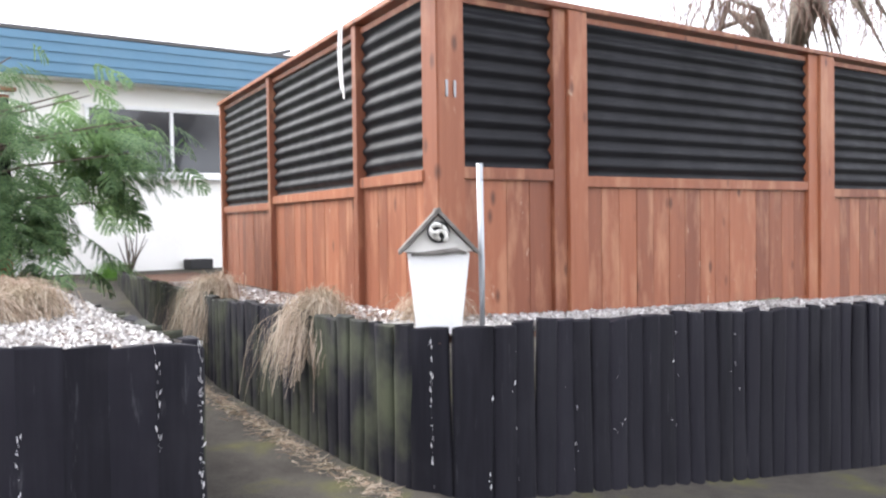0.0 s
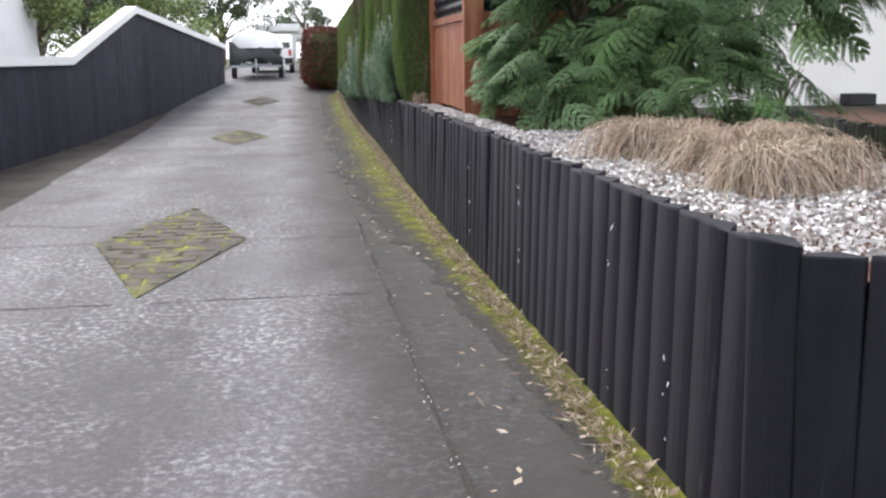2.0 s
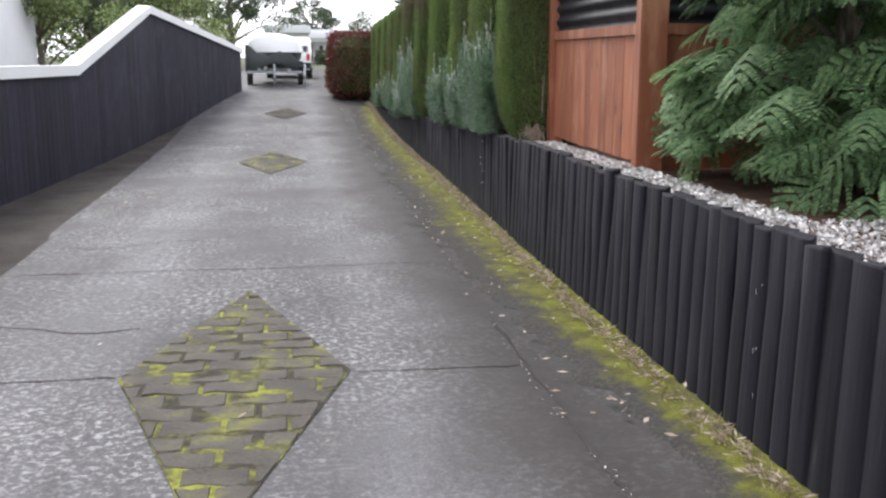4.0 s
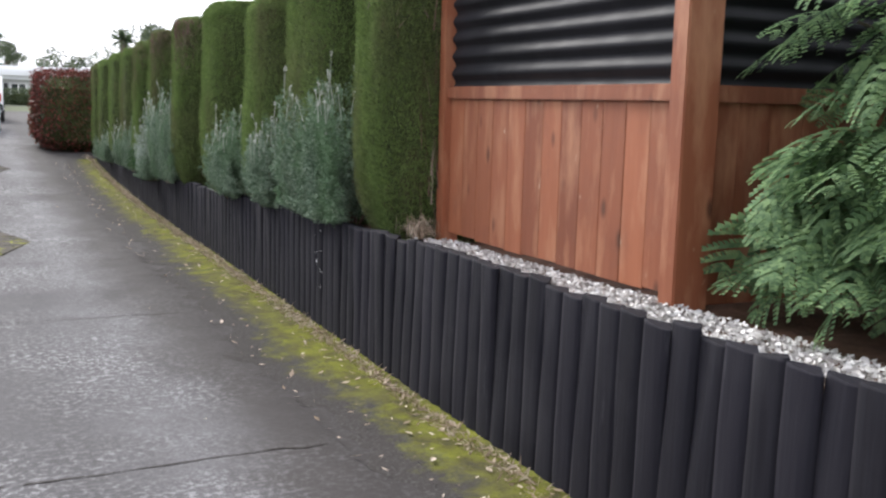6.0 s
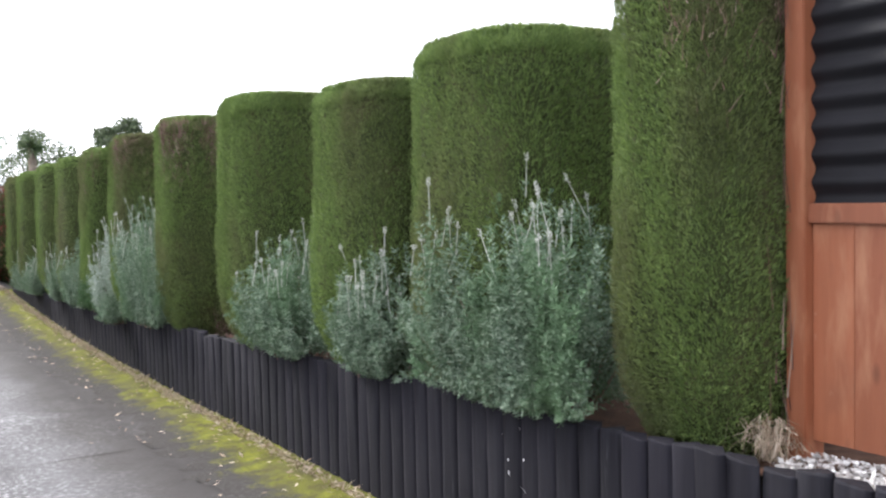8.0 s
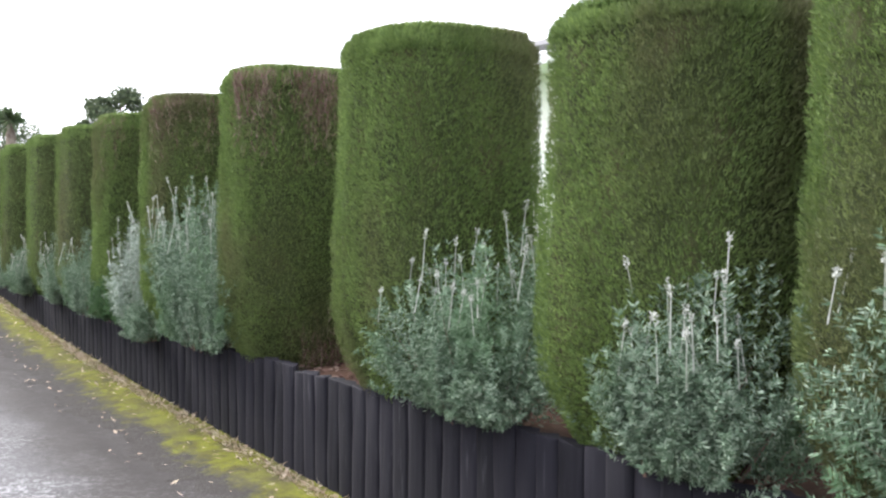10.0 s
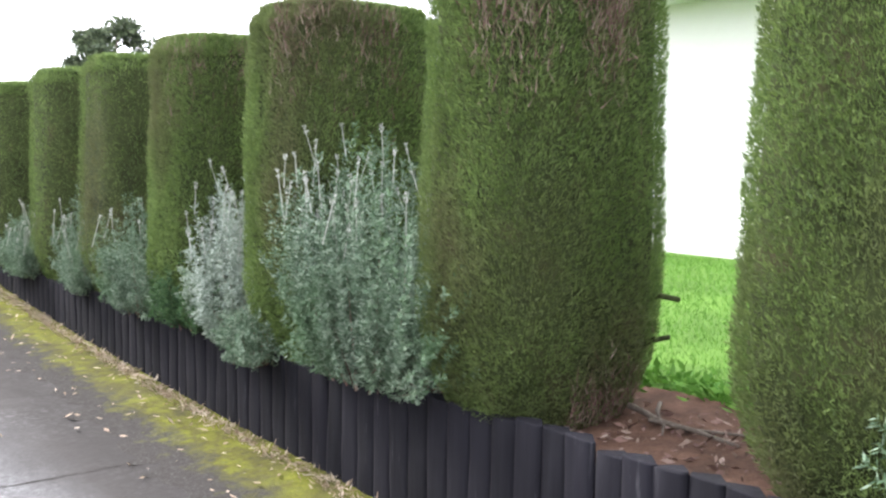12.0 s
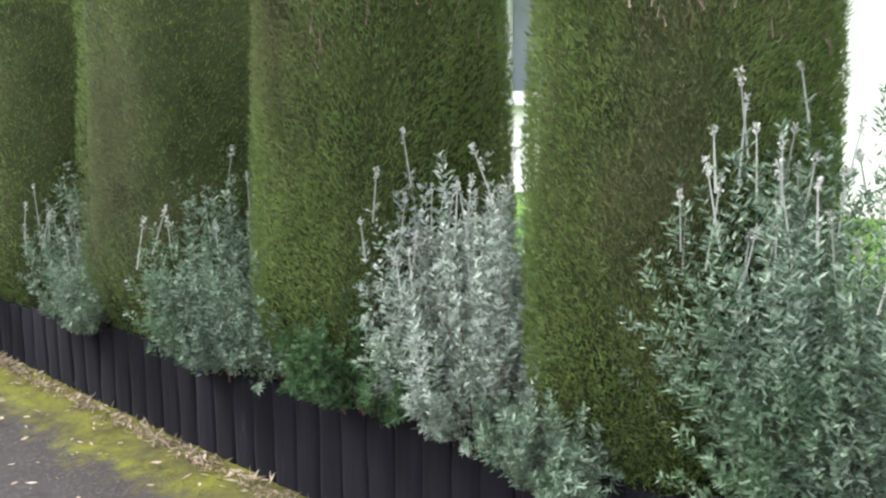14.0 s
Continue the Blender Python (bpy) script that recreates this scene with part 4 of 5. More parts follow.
def lavender_bush(x, y, z, width, height, seed, stems, label, lean=(0, 0), spikes=22, mat=None):
    """A rounded bush of narrow grey leaves on upright stems, with flower stalks above."""
    rng = np.random.default_rng(seed)
    top = empty("lavender_bush", x, y, z)
    tagged(top, label, "shrub", group="lavender bushes")
    lobes, half = 16, width / 2
    la = rng.uniform(0, 2 * math.pi, lobes)
    lr = np.sqrt(np.linspace(0.0, 1.0, lobes)) * 0.8 * half
    lh = (1.06 - 0.5 * (lr / half) ** 1.5) * rng.uniform(0.8, 1.05, lobes)
    which = rng.integers(lobes, size=stems)
    az, r = rng.uniform(0, 2 * math.pi, stems), np.sqrt(rng.uniform(0, 1, stems))
    reach = half * 0.36
    tip = np.stack([np.cos(la[which]) * lr[which] + np.cos(az) * r * reach, np.sin(la[which]) * lr[which] + np.sin(az) * r * reach, height * lh[which] * (1 - 0.38 * r**3) * rng.uniform(0.25, 1.0, stems) ** 0.7], 1)
    front = np.clip(-tip[:, 0] / half, 0, 1)
    tip[:, 2] *= 1 - 0.5 * front**1.3
    spill = (front > 0.3) & (rng.random(stems) < 0.15)
    tip[spill, 2] = rng.uniform(0.06, 0.2, spill.sum())
    tip[:, 1] *= 1.35
    tip[~spill, 2] = np.maximum(tip[~spill, 2], 0.08)
    tip[:, 0] = np.maximum(tip[:, 0], -0.17 - 0.07 * rng.random(stems))
    tip[:, 0] += lean[0] * tip[:, 2]
    tip[:, 1] += lean[1] * tip[:, 2]
    root = tip * np.array((0.35, 0.35, 0)) + rng.normal(size=tip.shape) * np.array((0.03, 0.03, 0))
    per = 64
    s = 1.0 - 0.86 * rng.uniform(0, 1.0, (stems, per)) ** 1.9
    out = unit(tip * np.array((1, 1, 0)) + 1e-6)
    base = root[:, None] + (tip - root)[:, None] * s[..., None] + out[:, None] * (0.1 * width * (s * (1 - s))[..., None])
    base += rng.normal(size=base.shape) * 0.004
    along = np.broadcast_to(unit(tip - root)[:, None], base.shape)
    way = along * 0.55 + unit(np.cross(along, rng.normal(size=base.shape))) * 0.85
    base, way = base.reshape(-1, 3), way.reshape(-1, 3)
    k = len(base)
    leaf = blades(base, way, rng.uniform(0.017, 0.032, k), rng.uniform(0.0045, 0.0075, k), rng, "leaf")
    soup("foliage", leaf, mat or LAVENDER, top)
    rods = []
    woody = rng.choice(stems, min(60, stems), replace=False)
    soup("woody_base", blades(root[woody], tip[woody] - root[woody], np.linalg.norm(tip[woody] - root[woody], axis=1) * 0.9, np.full(len(woody), 0.012), rng), TWIG, top)
    if spikes:
        kinds = []
        for j in range(3):
            rr = np.random.default_rng(seed + j)
            hgt = 0.09 + 0.03 * j
            ks = 34
            t = rr.uniform(0.72, 1.0, ks)
            b = np.stack([rr.normal(size=ks) * 0.003, rr.normal(size=ks) * 0.003, hgt * t], 1)
            heads = blades(b, rr.normal(size=b.shape) * 0.7 + np.array((0, 0, 0.7)), np.full(ks, 0.01), np.full(ks, 0.006), rr, "leaf")
            stalk = np.stack([np.array([(-0.003, 0, -0.05), (0.003, 0, -0.05), (0.0018, 0, hgt * 0.8), (-0.0018, 0, hgt * 0.8)]), np.array([(0, -0.003, -0.05), (0, 0.003, -0.05), (0, 0.0018, hgt * 0.8), (0, -0.0018, hgt * 0.8)])])
            tmp = soup("flower_stalk", np.concatenate([heads, stalk]), LAV_HEAD)
            kinds.append(tmp.data)
            bpy.data.objects.remove(tmp)
        best = np.argsort(-tip[:, 2])[: spikes * 6]
        for i in rng.choice(best, spikes, replace=False):
            ob = new("flower_stalk", kinds[int(rng.integers(3))])
            ob.parent = top
            ob.matrix_basis = pose(*tip[i], rng.normal() * 9, rng.normal() * 9, rng.uniform(0, 360))
    return top


def tussock(x, y, z, radius, fall, count, seed, label, way=(0, 0), mat=None, lift=0.85):
    """Dry weeping grass: blades rise from the root and arch over."""
    rng = np.random.default_rng(seed)
    az = rng.uniform(0, 2 * math.pi, count)
    reach = radius * rng.uniform(0.4, 1.0, count)
    dirs = np.stack([np.cos(az), np.sin(az)], 1) + np.array(way) + rng.normal(size=(count, 2)) * 0.25
    up = rng.uniform(0.4, 1.0, count) * radius * lift
    root = np.column_stack([rng.normal(size=(count, 2)) * radius * 0.13, np.zeros(count)])
    segs = 5
    pts = []
    for k in range(segs + 1):
        t = k / segs
        rise = up * 4 * t * (1 - t) * 0.8 - fall * t**2 * rng.uniform(0.6, 1.1, count) * (np.linalg.norm(dirs, axis=1) * 0.6)
        pts.append(root + np.column_stack([dirs * (reach * t)[:, None], rise]))
    pts = np.stack(pts, 1)
    pts[:, 1:] += rng.normal(size=pts[:, 1:].shape) * 0.012
    side = np.column_stack([-dirs[:, 1], dirs[:, 0], np.zeros(count)])
    side = unit(side + rng.normal(size=side.shape) * 0.5)[:, None] * 0.0017
    q = np.stack([pts[:, :-1] - side, pts[:, :-1] + side, pts[:, 1:] + side * 0.7, pts[:, 1:] - side * 0.7], 2).reshape(-1, 4, 3)
    ob = soup("tussock_grass", q, mat or DRY)
    ob.location = (x, y, z)
    return tagged(ob, label, "grass clump", group="dry tussocks")


# ---- the clipped hedge ----
COLUMNS = ((5.62, 6.15, 2.26, 0.3), (6.66, 7.52, 2.17, 0), (7.76, 8.56, 2.08, 0), (9.25, 10.0, 2.16, 0), (10.74, 11.36, 2.13, 1.0), (12.08, 12.72, 2.08, 0.4), (13.22, 13.88, 2.02, 0.2), (14.34, 15.03, 1.99, 0), (15.46, 16.1, 1.96, 0), (16.7, 17.32, 1.91, 0), (17.6, 18.15, 1.88, 0))
for k, (ya, yb, zt, bare) in enumerate(COLUMNS):
    say = "tall clipped green conifer column with browned face"
    if bare >= 1:
        say = "clipped conifer column with bare reddish twigs at the top"
    elif k == 0:
        say = "narrow clipped conifer column beside the red fence"
    column = conifer_column(ya - 0.03, yb + 0.03, -0.07, 0.76, wall_top((ya + yb) / 2) - 0.06, zt, 100 + k, 115000 if k < 7 else 36000, say, bare, k == 0)
    if bare >= 1:
        for p, q in (((0.28, -0.24, 0.44), (0.34, -0.37, 0.45)), ((0.26, -0.22, 0.24), (0.33, -0.34, 0.31))):
            tube("cut_branch", [p, [(a + b) / 2 + 0.012 for a, b in zip(p, q)], q], [0.014, 0.012, 0.01], CONIFER_CORE, column, "short broken branch stub", 6)

LAVENDERS = ((6.62, 1.12, 0.98, 1.3, 560), (7.92, 0.8, 0.76, 1.0, 280), (8.95, 0.75, 0.78, 1.0, 260), (11.75, 1.0, 1.04, 1.9, 560), (12.92, 0.6, 0.88, 1.0, 270), (14.05, 0.74, 0.76, 0.5, 220), (15.2, 0.65, 0.66, 0.9, 170), (16.35, 0.6, 0.64, 0.9, 150), (17.45, 0.55, 0.62, 0.8, 130))
for k, (y, w, hgt, f, st) in enumerate(LAVENDERS):
    lavender_bush(0.12, y, wall_top(y) - 0.04, w * 1.22, hgt * 1.06, 200 + k, int(st * 2.6), "silvery lavender bush with pale flower stalks" if k == 4 else "grey-green lavender bush with pale flower stalks", (-0.1, 0.0), int(44 * f), LAV_PALE if k == 4 else None)
lavender_bush(0.06, 13.36, wall_top(13.2) - 0.02, 0.5, 0.52, 230, 300, "small darker green bushy shrub", (-0.1, 0), 0, SHRUB)
lavender_bush(-0.0, 12.55, wall_top(12.5) - 0.06, 0.42, 0.34, 231, 150, "low pale grey-green lavender overhanging the wall", (-0.3, 0), 0)
tussock(0.13, 5.58, 0.66, 0.12, -0.06, 120, 41, "dry reddish grass tuft beside the fence post", (-0.1, 0.1), lift=1.3)

# ---- dry grasses on the planters ----
for k, (x, y, r) in enumerate(((0.52, -0.25, 0.26), (0.42, -0.72, 0.24), (0.72, -0.6, 0.24), (0.4, 0.35, 0.26), (0.8, -0.05, 0.26), (0.66, 0.42, 0.24), (0.95, 0.3, 0.2))):
    tussock(x, y, 0.665, r, 0.1, 1300, 50 + k, "mounded tan dry grass lying on the shell mulch", (0.25 * math.sin(k * 2.1), 0.25 * math.cos(k * 2.1)), lift=0.95)
tussock(1.84, -1.4, 0.66, 0.24, 0.32, 650, 60, "dry brown grass weeping over the retaining wall", (-0.45, -0.1))
tussock(2.3, 0.5, 0.63, 0.28, 0.34, 800, 61, "dry brown grass weeping over the retaining wall", (-0.55, -0.15))
tussock(2.12, -1.95, 0.64, 0.24, 0.1, 500, 62, "dry grass tuft behind the letterbox", (-0.3, 0))


# ---- silk tree ----
def frond(rng, length, pairs, leaflets):
    """One twice-feathered leaf along +y, arching over: flat pinnae of many narrow leaflets, quads of shape (n, 4, 3)."""
    out = []
    for i in range(pairs):
        t = (i + 1.6) / (pairs + 1.0)
        py, pz = length * t, 0.06 * length * t - 0.34 * length * t**2.2
        span = length * 0.46 * math.sin(math.pi * min(t * 0.74 + 0.2, 0.95)) ** 0.8
        for s in (-1, 1):
            a = radians(74 - 46 * t) + rng.normal() * 0.09
            ax = np.array((math.sin(a) * s, math.cos(a), -0.16 - 0.14 * rng.random()))
            ax /= np.linalg.norm(ax)
            side = np.cross(ax, (0, 0.2, 1.0))
            side /= np.linalg.norm(side)
            for j in range(leaflets):
                f = (j + 0.5) / leaflets
                b = np.array((0, py, pz)) + ax * span * f + np.array((0, 0, -0.3 * span * f * f))
                ll = length * 0.052 * math.sin(math.pi * min(0.3 + 0.6 * f, 0.9)) ** 0.6
                for q in (-1, 1):
                    d = side * q * 0.9 + ax * 0.42 + np.array((0, 0, -0.12))
                    d = d / np.linalg.norm(d) * ll
                    w = ax * span / leaflets * 0.52
                    out.append((b - w, b + d * 0.95 - w, b + d + w * 0.9, b + w))
    return np.array(out)


def silk_tree(x, y, z, seed, count):
    rng = np.random.default_rng(seed)
    top = empty("silk_tree", x, y, z)
    tagged(top, "spreading silk tree with feathery green fronds in the planter", "tree")
    tube("trunk", [(0, 0, -0.1), (0.02, 0.05, 0.5), (-0.05, 0.05, 1.0), (-0.02, 0.1, 1.7), (0.05, 0.1, 2.1)], [0.06, 0.05, 0.042, 0.028, 0.012], BARK, top)
    kinds = [frond(rng, 0.33, 6, 10), frond(rng, 0.28, 5, 9), frond(rng, 0.38, 7, 10), frond(rng, 0.31, 6, 10)]
    sets = []
    centre, radii = np.array((0.72, 0.05, 0.95)), np.array((1.8, 0.98, 1.1))
    ends = [centre + radii * unit(rng.normal(size=3)) * rng.uniform(0.6, 0.9) for k in range(58)]
    ends += [np.array(e) for e in ((-0.5, 0.5, 0.4), (-0.55, 0.42, 0.85), (-0.4, -0.2, 0.4), (-0.45, 0.0, 0.9), (-0.5, 0.25, 0.55), (-0.2, -0.5, 0.3), (0.0, -0.75, 0.14), (0.4, -0.85, 0.2), (-0.25, -0.6, 0.1), (0.9, -0.8, 0.2))] * 2
    ends += [np.array(e) for e in ((-0.5, 0.55, 0.5), (-0.3, 0.62, 0.3), (-0.52, 0.5, 0.7))] * 3
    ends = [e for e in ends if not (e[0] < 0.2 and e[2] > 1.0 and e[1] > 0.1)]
    ends += [np.array(e) for e in ((-0.3, -0.3, 1.2), (-0.2, -0.2, 1.5), (0.1, -0.3, 1.75), (0.3, -0.4, 1.6), (-0.6, -0.1, 1.25), (-0.7, 0.15, 1.45), (-0.5, 0.3, 1.75), (-0.4, 0.0, 1.9), (-0.65, -0.3, 1.6))] * 2
    ends = [e * (1, 1, 0) + (0, 0, max(e[2], 0.2)) for e in ends]
    for e in ends[:34]:
        root = np.array((0, 0.05, min(max(e[2] * 0.6, 0.15), 1.5)))
        tube("branch", [root, root * 0.5 + e * 0.5 + np.array((0, 0, 0.07)), e], [0.02, 0.013, 0.005], BARK, top, "", 6)
    for i in range(count):
        e = ends[int(rng.integers(len(ends)))]
        p = centre + (e - centre) * rng.uniform(0.45, 1.08) + rng.normal(size=3) * 0.09
        p[2] = max(p[2], 0.1)
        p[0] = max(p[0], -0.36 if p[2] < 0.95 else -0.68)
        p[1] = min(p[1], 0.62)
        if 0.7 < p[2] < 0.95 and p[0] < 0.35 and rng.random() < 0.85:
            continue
        out = p - centre
        yaw = math.atan2(out[1], out[0]) - math.pi / 2 + rng.normal() * 0.7
        m = np.array((Matrix.Translation(p) @ Matrix.Rotation(yaw, 4, "Z") @ Matrix.Rotation(radians(rng.uniform(-38, 8)), 4, "X") @ Matrix.Rotation(radians(rng.normal() * 24), 4, "Y") @ Matrix.Scale(rng.uniform(0.75, 1.15), 4)))
        q = kinds[int(rng.integers(4))]
        sets.append(q @ m[:3, :3].T + m[:3, 3])
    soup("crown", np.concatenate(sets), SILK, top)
    return top


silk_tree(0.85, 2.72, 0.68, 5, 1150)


def cabbage_tree(x, y, z, height, seed, heads, size=1.0):
    rng = np.random.default_rng(seed)
    top = empty("cabbage_tree", x, y, z)
    tagged(top, "spiky cabbage tree with narrow arching leaves", "tree")
    tube("trunk", [(0, 0, -0.2), (0.05, 0, height * 0.5), (0, 0.05, height)], [0.1, 0.08, 0.07], BARK, top)
    base, way = [], []
    for hx, hy, hz in heads:
        d = unit(rng.normal(size=(150, 3)) + np.array((0, 0, 0.35)))
        base.append(np.tile((hx, hy, hz + height), (150, 1)))
        way.append(d)
    base, way = np.concatenate(base), np.concatenate(way)
    k = len(base)
    soup("leaves", blades(base, way, rng.uniform(0.35, 0.75, k) * size, rng.uniform(0.02, 0.035, k), rng, "leaf"), YUCCA, top)
    return top


cabbage_tree(1.75, 6.6, 0.5, 2.2, 8, ((0, 0, 0.2), (0.35, 0.1, 0.0), (-0.3, 0.2, -0.1), (0.1, 0.3, 0.35)))


# ---- black boundary wall ----
def boundary_wall():
    top = empty("boundary_wall")
    tagged(top, "black painted board wall with a white sloping cap", "wall", kind="structure")
    line = [(-9.0, 1.13), (10.1, 1.11), (13.9, 1.93), (22.2, 1.4)]
    w = 0.15
    rng = np.random.default_rng(77)
    y = -6.0
    kinds = {}
    while y < 22.0:
        zt = float(np.interp(y + w / 2, [p[0] for p in line], [p[1] for p in line]))
        zb = drive_z(y) - 0.05
        box("board", -0.03 + rng.uniform(-0.004, 0.0), 0.0, 0.003, w - 0.003, zb, zt, BLACKPAINT, top, 0.0, pose(left_x(y) + 0.015, y, 0, 0, 0, -4.5))
        y += w
    for (ya, za), (yb, zb) in zip(line, line[1:]):
        v = []
        for yy, zz in ((ya, za), (yb, zb)):
            xx = left_x(yy)
            v += [(xx - 0.14, yy, zz - 0.05), (xx + 0.05, yy, zz - 0.05), (xx + 0.05, yy, zz + 0.06), (xx - 0.14, yy, zz + 0.06)]
        mesh_object("cap", v, [(0, 1, 5, 4), (1, 2, 6, 5), (2, 3, 7, 6), (3, 0, 4, 7), (0, 3, 2, 1), (4, 5, 6, 7)], WHITE, top, "white capping")
    for (ya, za), (yb, zb) in zip(line, line[1:]):
        v = [(left_x(yy) - t, yy, zz) for yy, zt in ((ya, za), (yb, zb)) for t in (0.02, 0.1) for zz in (-0.1, zt - 0.02)]
        mesh_object("backing", v, [(0, 1, 5, 4), (2, 6, 7, 3), (0, 4, 6, 2), (1, 3, 7, 5), (0, 2, 3, 1), (4, 5, 7, 6)], BLACKPAINT, top)
    return top


boundary_wall()


# ---- boat on its trailer ----
def covered_boat(x, y, z):
    top = empty("covered_boat", x, y, z)
    tagged(top, "boat under a dark cover with a pale canopy on a trailer", "boat")
    secs = ((-0.1, 0.62, 0.62), (0.6, 0.86, 0.55), (1.8, 0.95, 0.5), (3.4, 0.9, 0.52), (4.6, 0.45, 0.7), (5.2, 0.05, 0.95))
    verts, faces = [], []
    n = 10
    for yy, half, keel in secs:
        for i in range(n):
            a = math.pi * i / (n - 1)
            verts.append((-half * math.cos(a), yy, 1.02 - (1.02 - keel) * math.sin(a) ** 0.7))
    for k in range(len(secs) - 1):
        for i in range(n - 1):
            faces.append((k * n + i, (k + 1) * n + i, (k + 1) * n + i + 1, k * n + i + 1))
    faces.append(tuple(range(n)))
    mesh_object("hull", verts, faces, COVER, top, "dark covered hull", True)
    verts, faces = [], []
    for yy, half, hgt in ((-0.12, 0.8, 1.42), (0.3, 0.92, 1.5), (1.4, 0.98, 1.52), (2.6, 0.96, 1.48), (4.0, 0.7, 1.25), (5.2, 0.08, 1.1)):
        for i in range(n):
            a = math.pi * i / (n - 1)
            verts.append((-half * math.cos(a) + 0.02 * math.sin(5 * i + yy), yy, 0.95 + (hgt - 0.95) * math.sin(a) ** 0.6 + 0.02 * math.sin(7 * i)))
    for k in range(5):
        for i in range(n - 1):
            faces.append((k * n + i, k * n + i + 1, (k + 1) * n + i + 1, (k + 1) * n + i))
    faces.append(tuple(reversed(range(n))))
    mesh_object("canopy", verts, faces, WHITE, top, "white canopy", True)
    drape = [(x, -0.16 - 0.02 * math.sin(9 * x), z) for x in [-0.95 + 0.19 * i for i in range(11)] for z in (0.5 + 0.14 * math.cos(4 * x), 0.7, 0.92 - 0.16 * x + 0.09 * math.sin(5 * x) + 0.05 * math.sin(13 * x))]
    ob = mesh_object("cover", drape, [(3 * i + j, 3 * i + j + 3, 3 * i + j + 4, 3 * i + j + 1) for i in range(10) for j in range(2)], COVER, top, "dark cloth cover", True)
    md = ob.modifiers.new("thick", "SOLIDIFY")
    md.thickness = 0.02
    for s in (-1, 1):
        box("rail", s * 0.5 - 0.04, s * 0.5 + 0.04, -0.4, 4.6, 0.42, 0.5, GALV, top, 0.006)
        bm = bmesh.new()
        bmesh.ops.create_cone(bm, cap_ends=True, segments=20, radius1=0.27, radius2=0.27, depth=0.18, matrix=pose(s * 0.86, 1.2, 0.27, 0, 90, 0))
        wheel = part("wheel", bm, DARKPLASTIC, top)
        box("mudguard", s * 0.86 - 0.12, s * 0.86 + 0.12, 0.85, 1.55, 0.56, 0.6, GALV, top, 0.01)
        tube("prop", [(s * 0.5 + 0.5, -0.35, 0.0), (s * 0.5 + 0.5, -0.35, 0.62)], [0.03, 0.03], GALV, top)
    for yy in (-0.3, 1.2, 3.2):
        box("cross_bar", -0.9, 0.9, yy - 0.035, yy + 0.035, 0.36, 0.43, GALV, top, 0.005)
    return top


boat = covered_boat(-1.98, 24.0, drive_z(24.6))
boat.scale = (0.74, 0.8, 0.86)


def parked_car(x, y, z):
    top = empty("car", x, y, z)
    tagged(top, "white small car parked beyond the boat", "car")
    prof = ((0.0, 0.3), (0.0, 0.85), (0.25, 1.25), (0.6, 1.42), (2.2, 1.45), (3.0, 0.82), (3.8, 0.85), (3.95, 0.6), (3.95, 0.3))
    verts = [(sx, yy, zz) for sx in (-0.82, 0.82) for yy, zz in prof]
    n = len(prof)
    faces = [(i, i + 1, n + i + 1, n + i) for i in range(n - 1)] + [(n - 1, 0, n, 2 * n - 1), tuple(reversed(range(n))), tuple(n + i for i in range(n))]
    bm = bmesh.new()
    vs = [bm.verts.new(v) for v in verts]
    for f in faces:
        bm.faces.new([vs[i] for i in f])
    bmesh.ops.recalc_face_normals(bm, faces=bm.faces)
    bmesh.ops.bevel(bm, geom=list(bm.edges), offset=0.06, segments=2, affect="EDGES")
    part("body", bm, WHITE, top)
    box("rear_window", -0.7, 0.7, -0.0, 0.03, 0.92, 1.12, GLASS, top, 0.004)
    for s in (-1, 1):
        for yy in (0.75, 3.2):
            bm = bmesh.new()
            bmesh.ops.create_cone(bm, cap_ends=True, segments=20, radius1=0.33, radius2=0.33, depth=0.2, matrix=pose(s * 0.76, yy, 0.33, 0, 90, 0))
            part("wheel", bm, DARKPLASTIC, top)
        box("tail_light", s * 0.7 - 0.06, s * 0.7 + 0.06, -0.02, 0.01, 0.62, 0.84, REDPLASTIC, top, 0.004)
    box("bumper", -0.8, 0.8, -0.1, 0.02, 0.35, 0.55, DARKPLASTIC, top, 0.02)
    return top


car = parked_car(-1.62, 28.6, drive_z(28.6))
car.scale = (0.78, 0.85, 0.85)


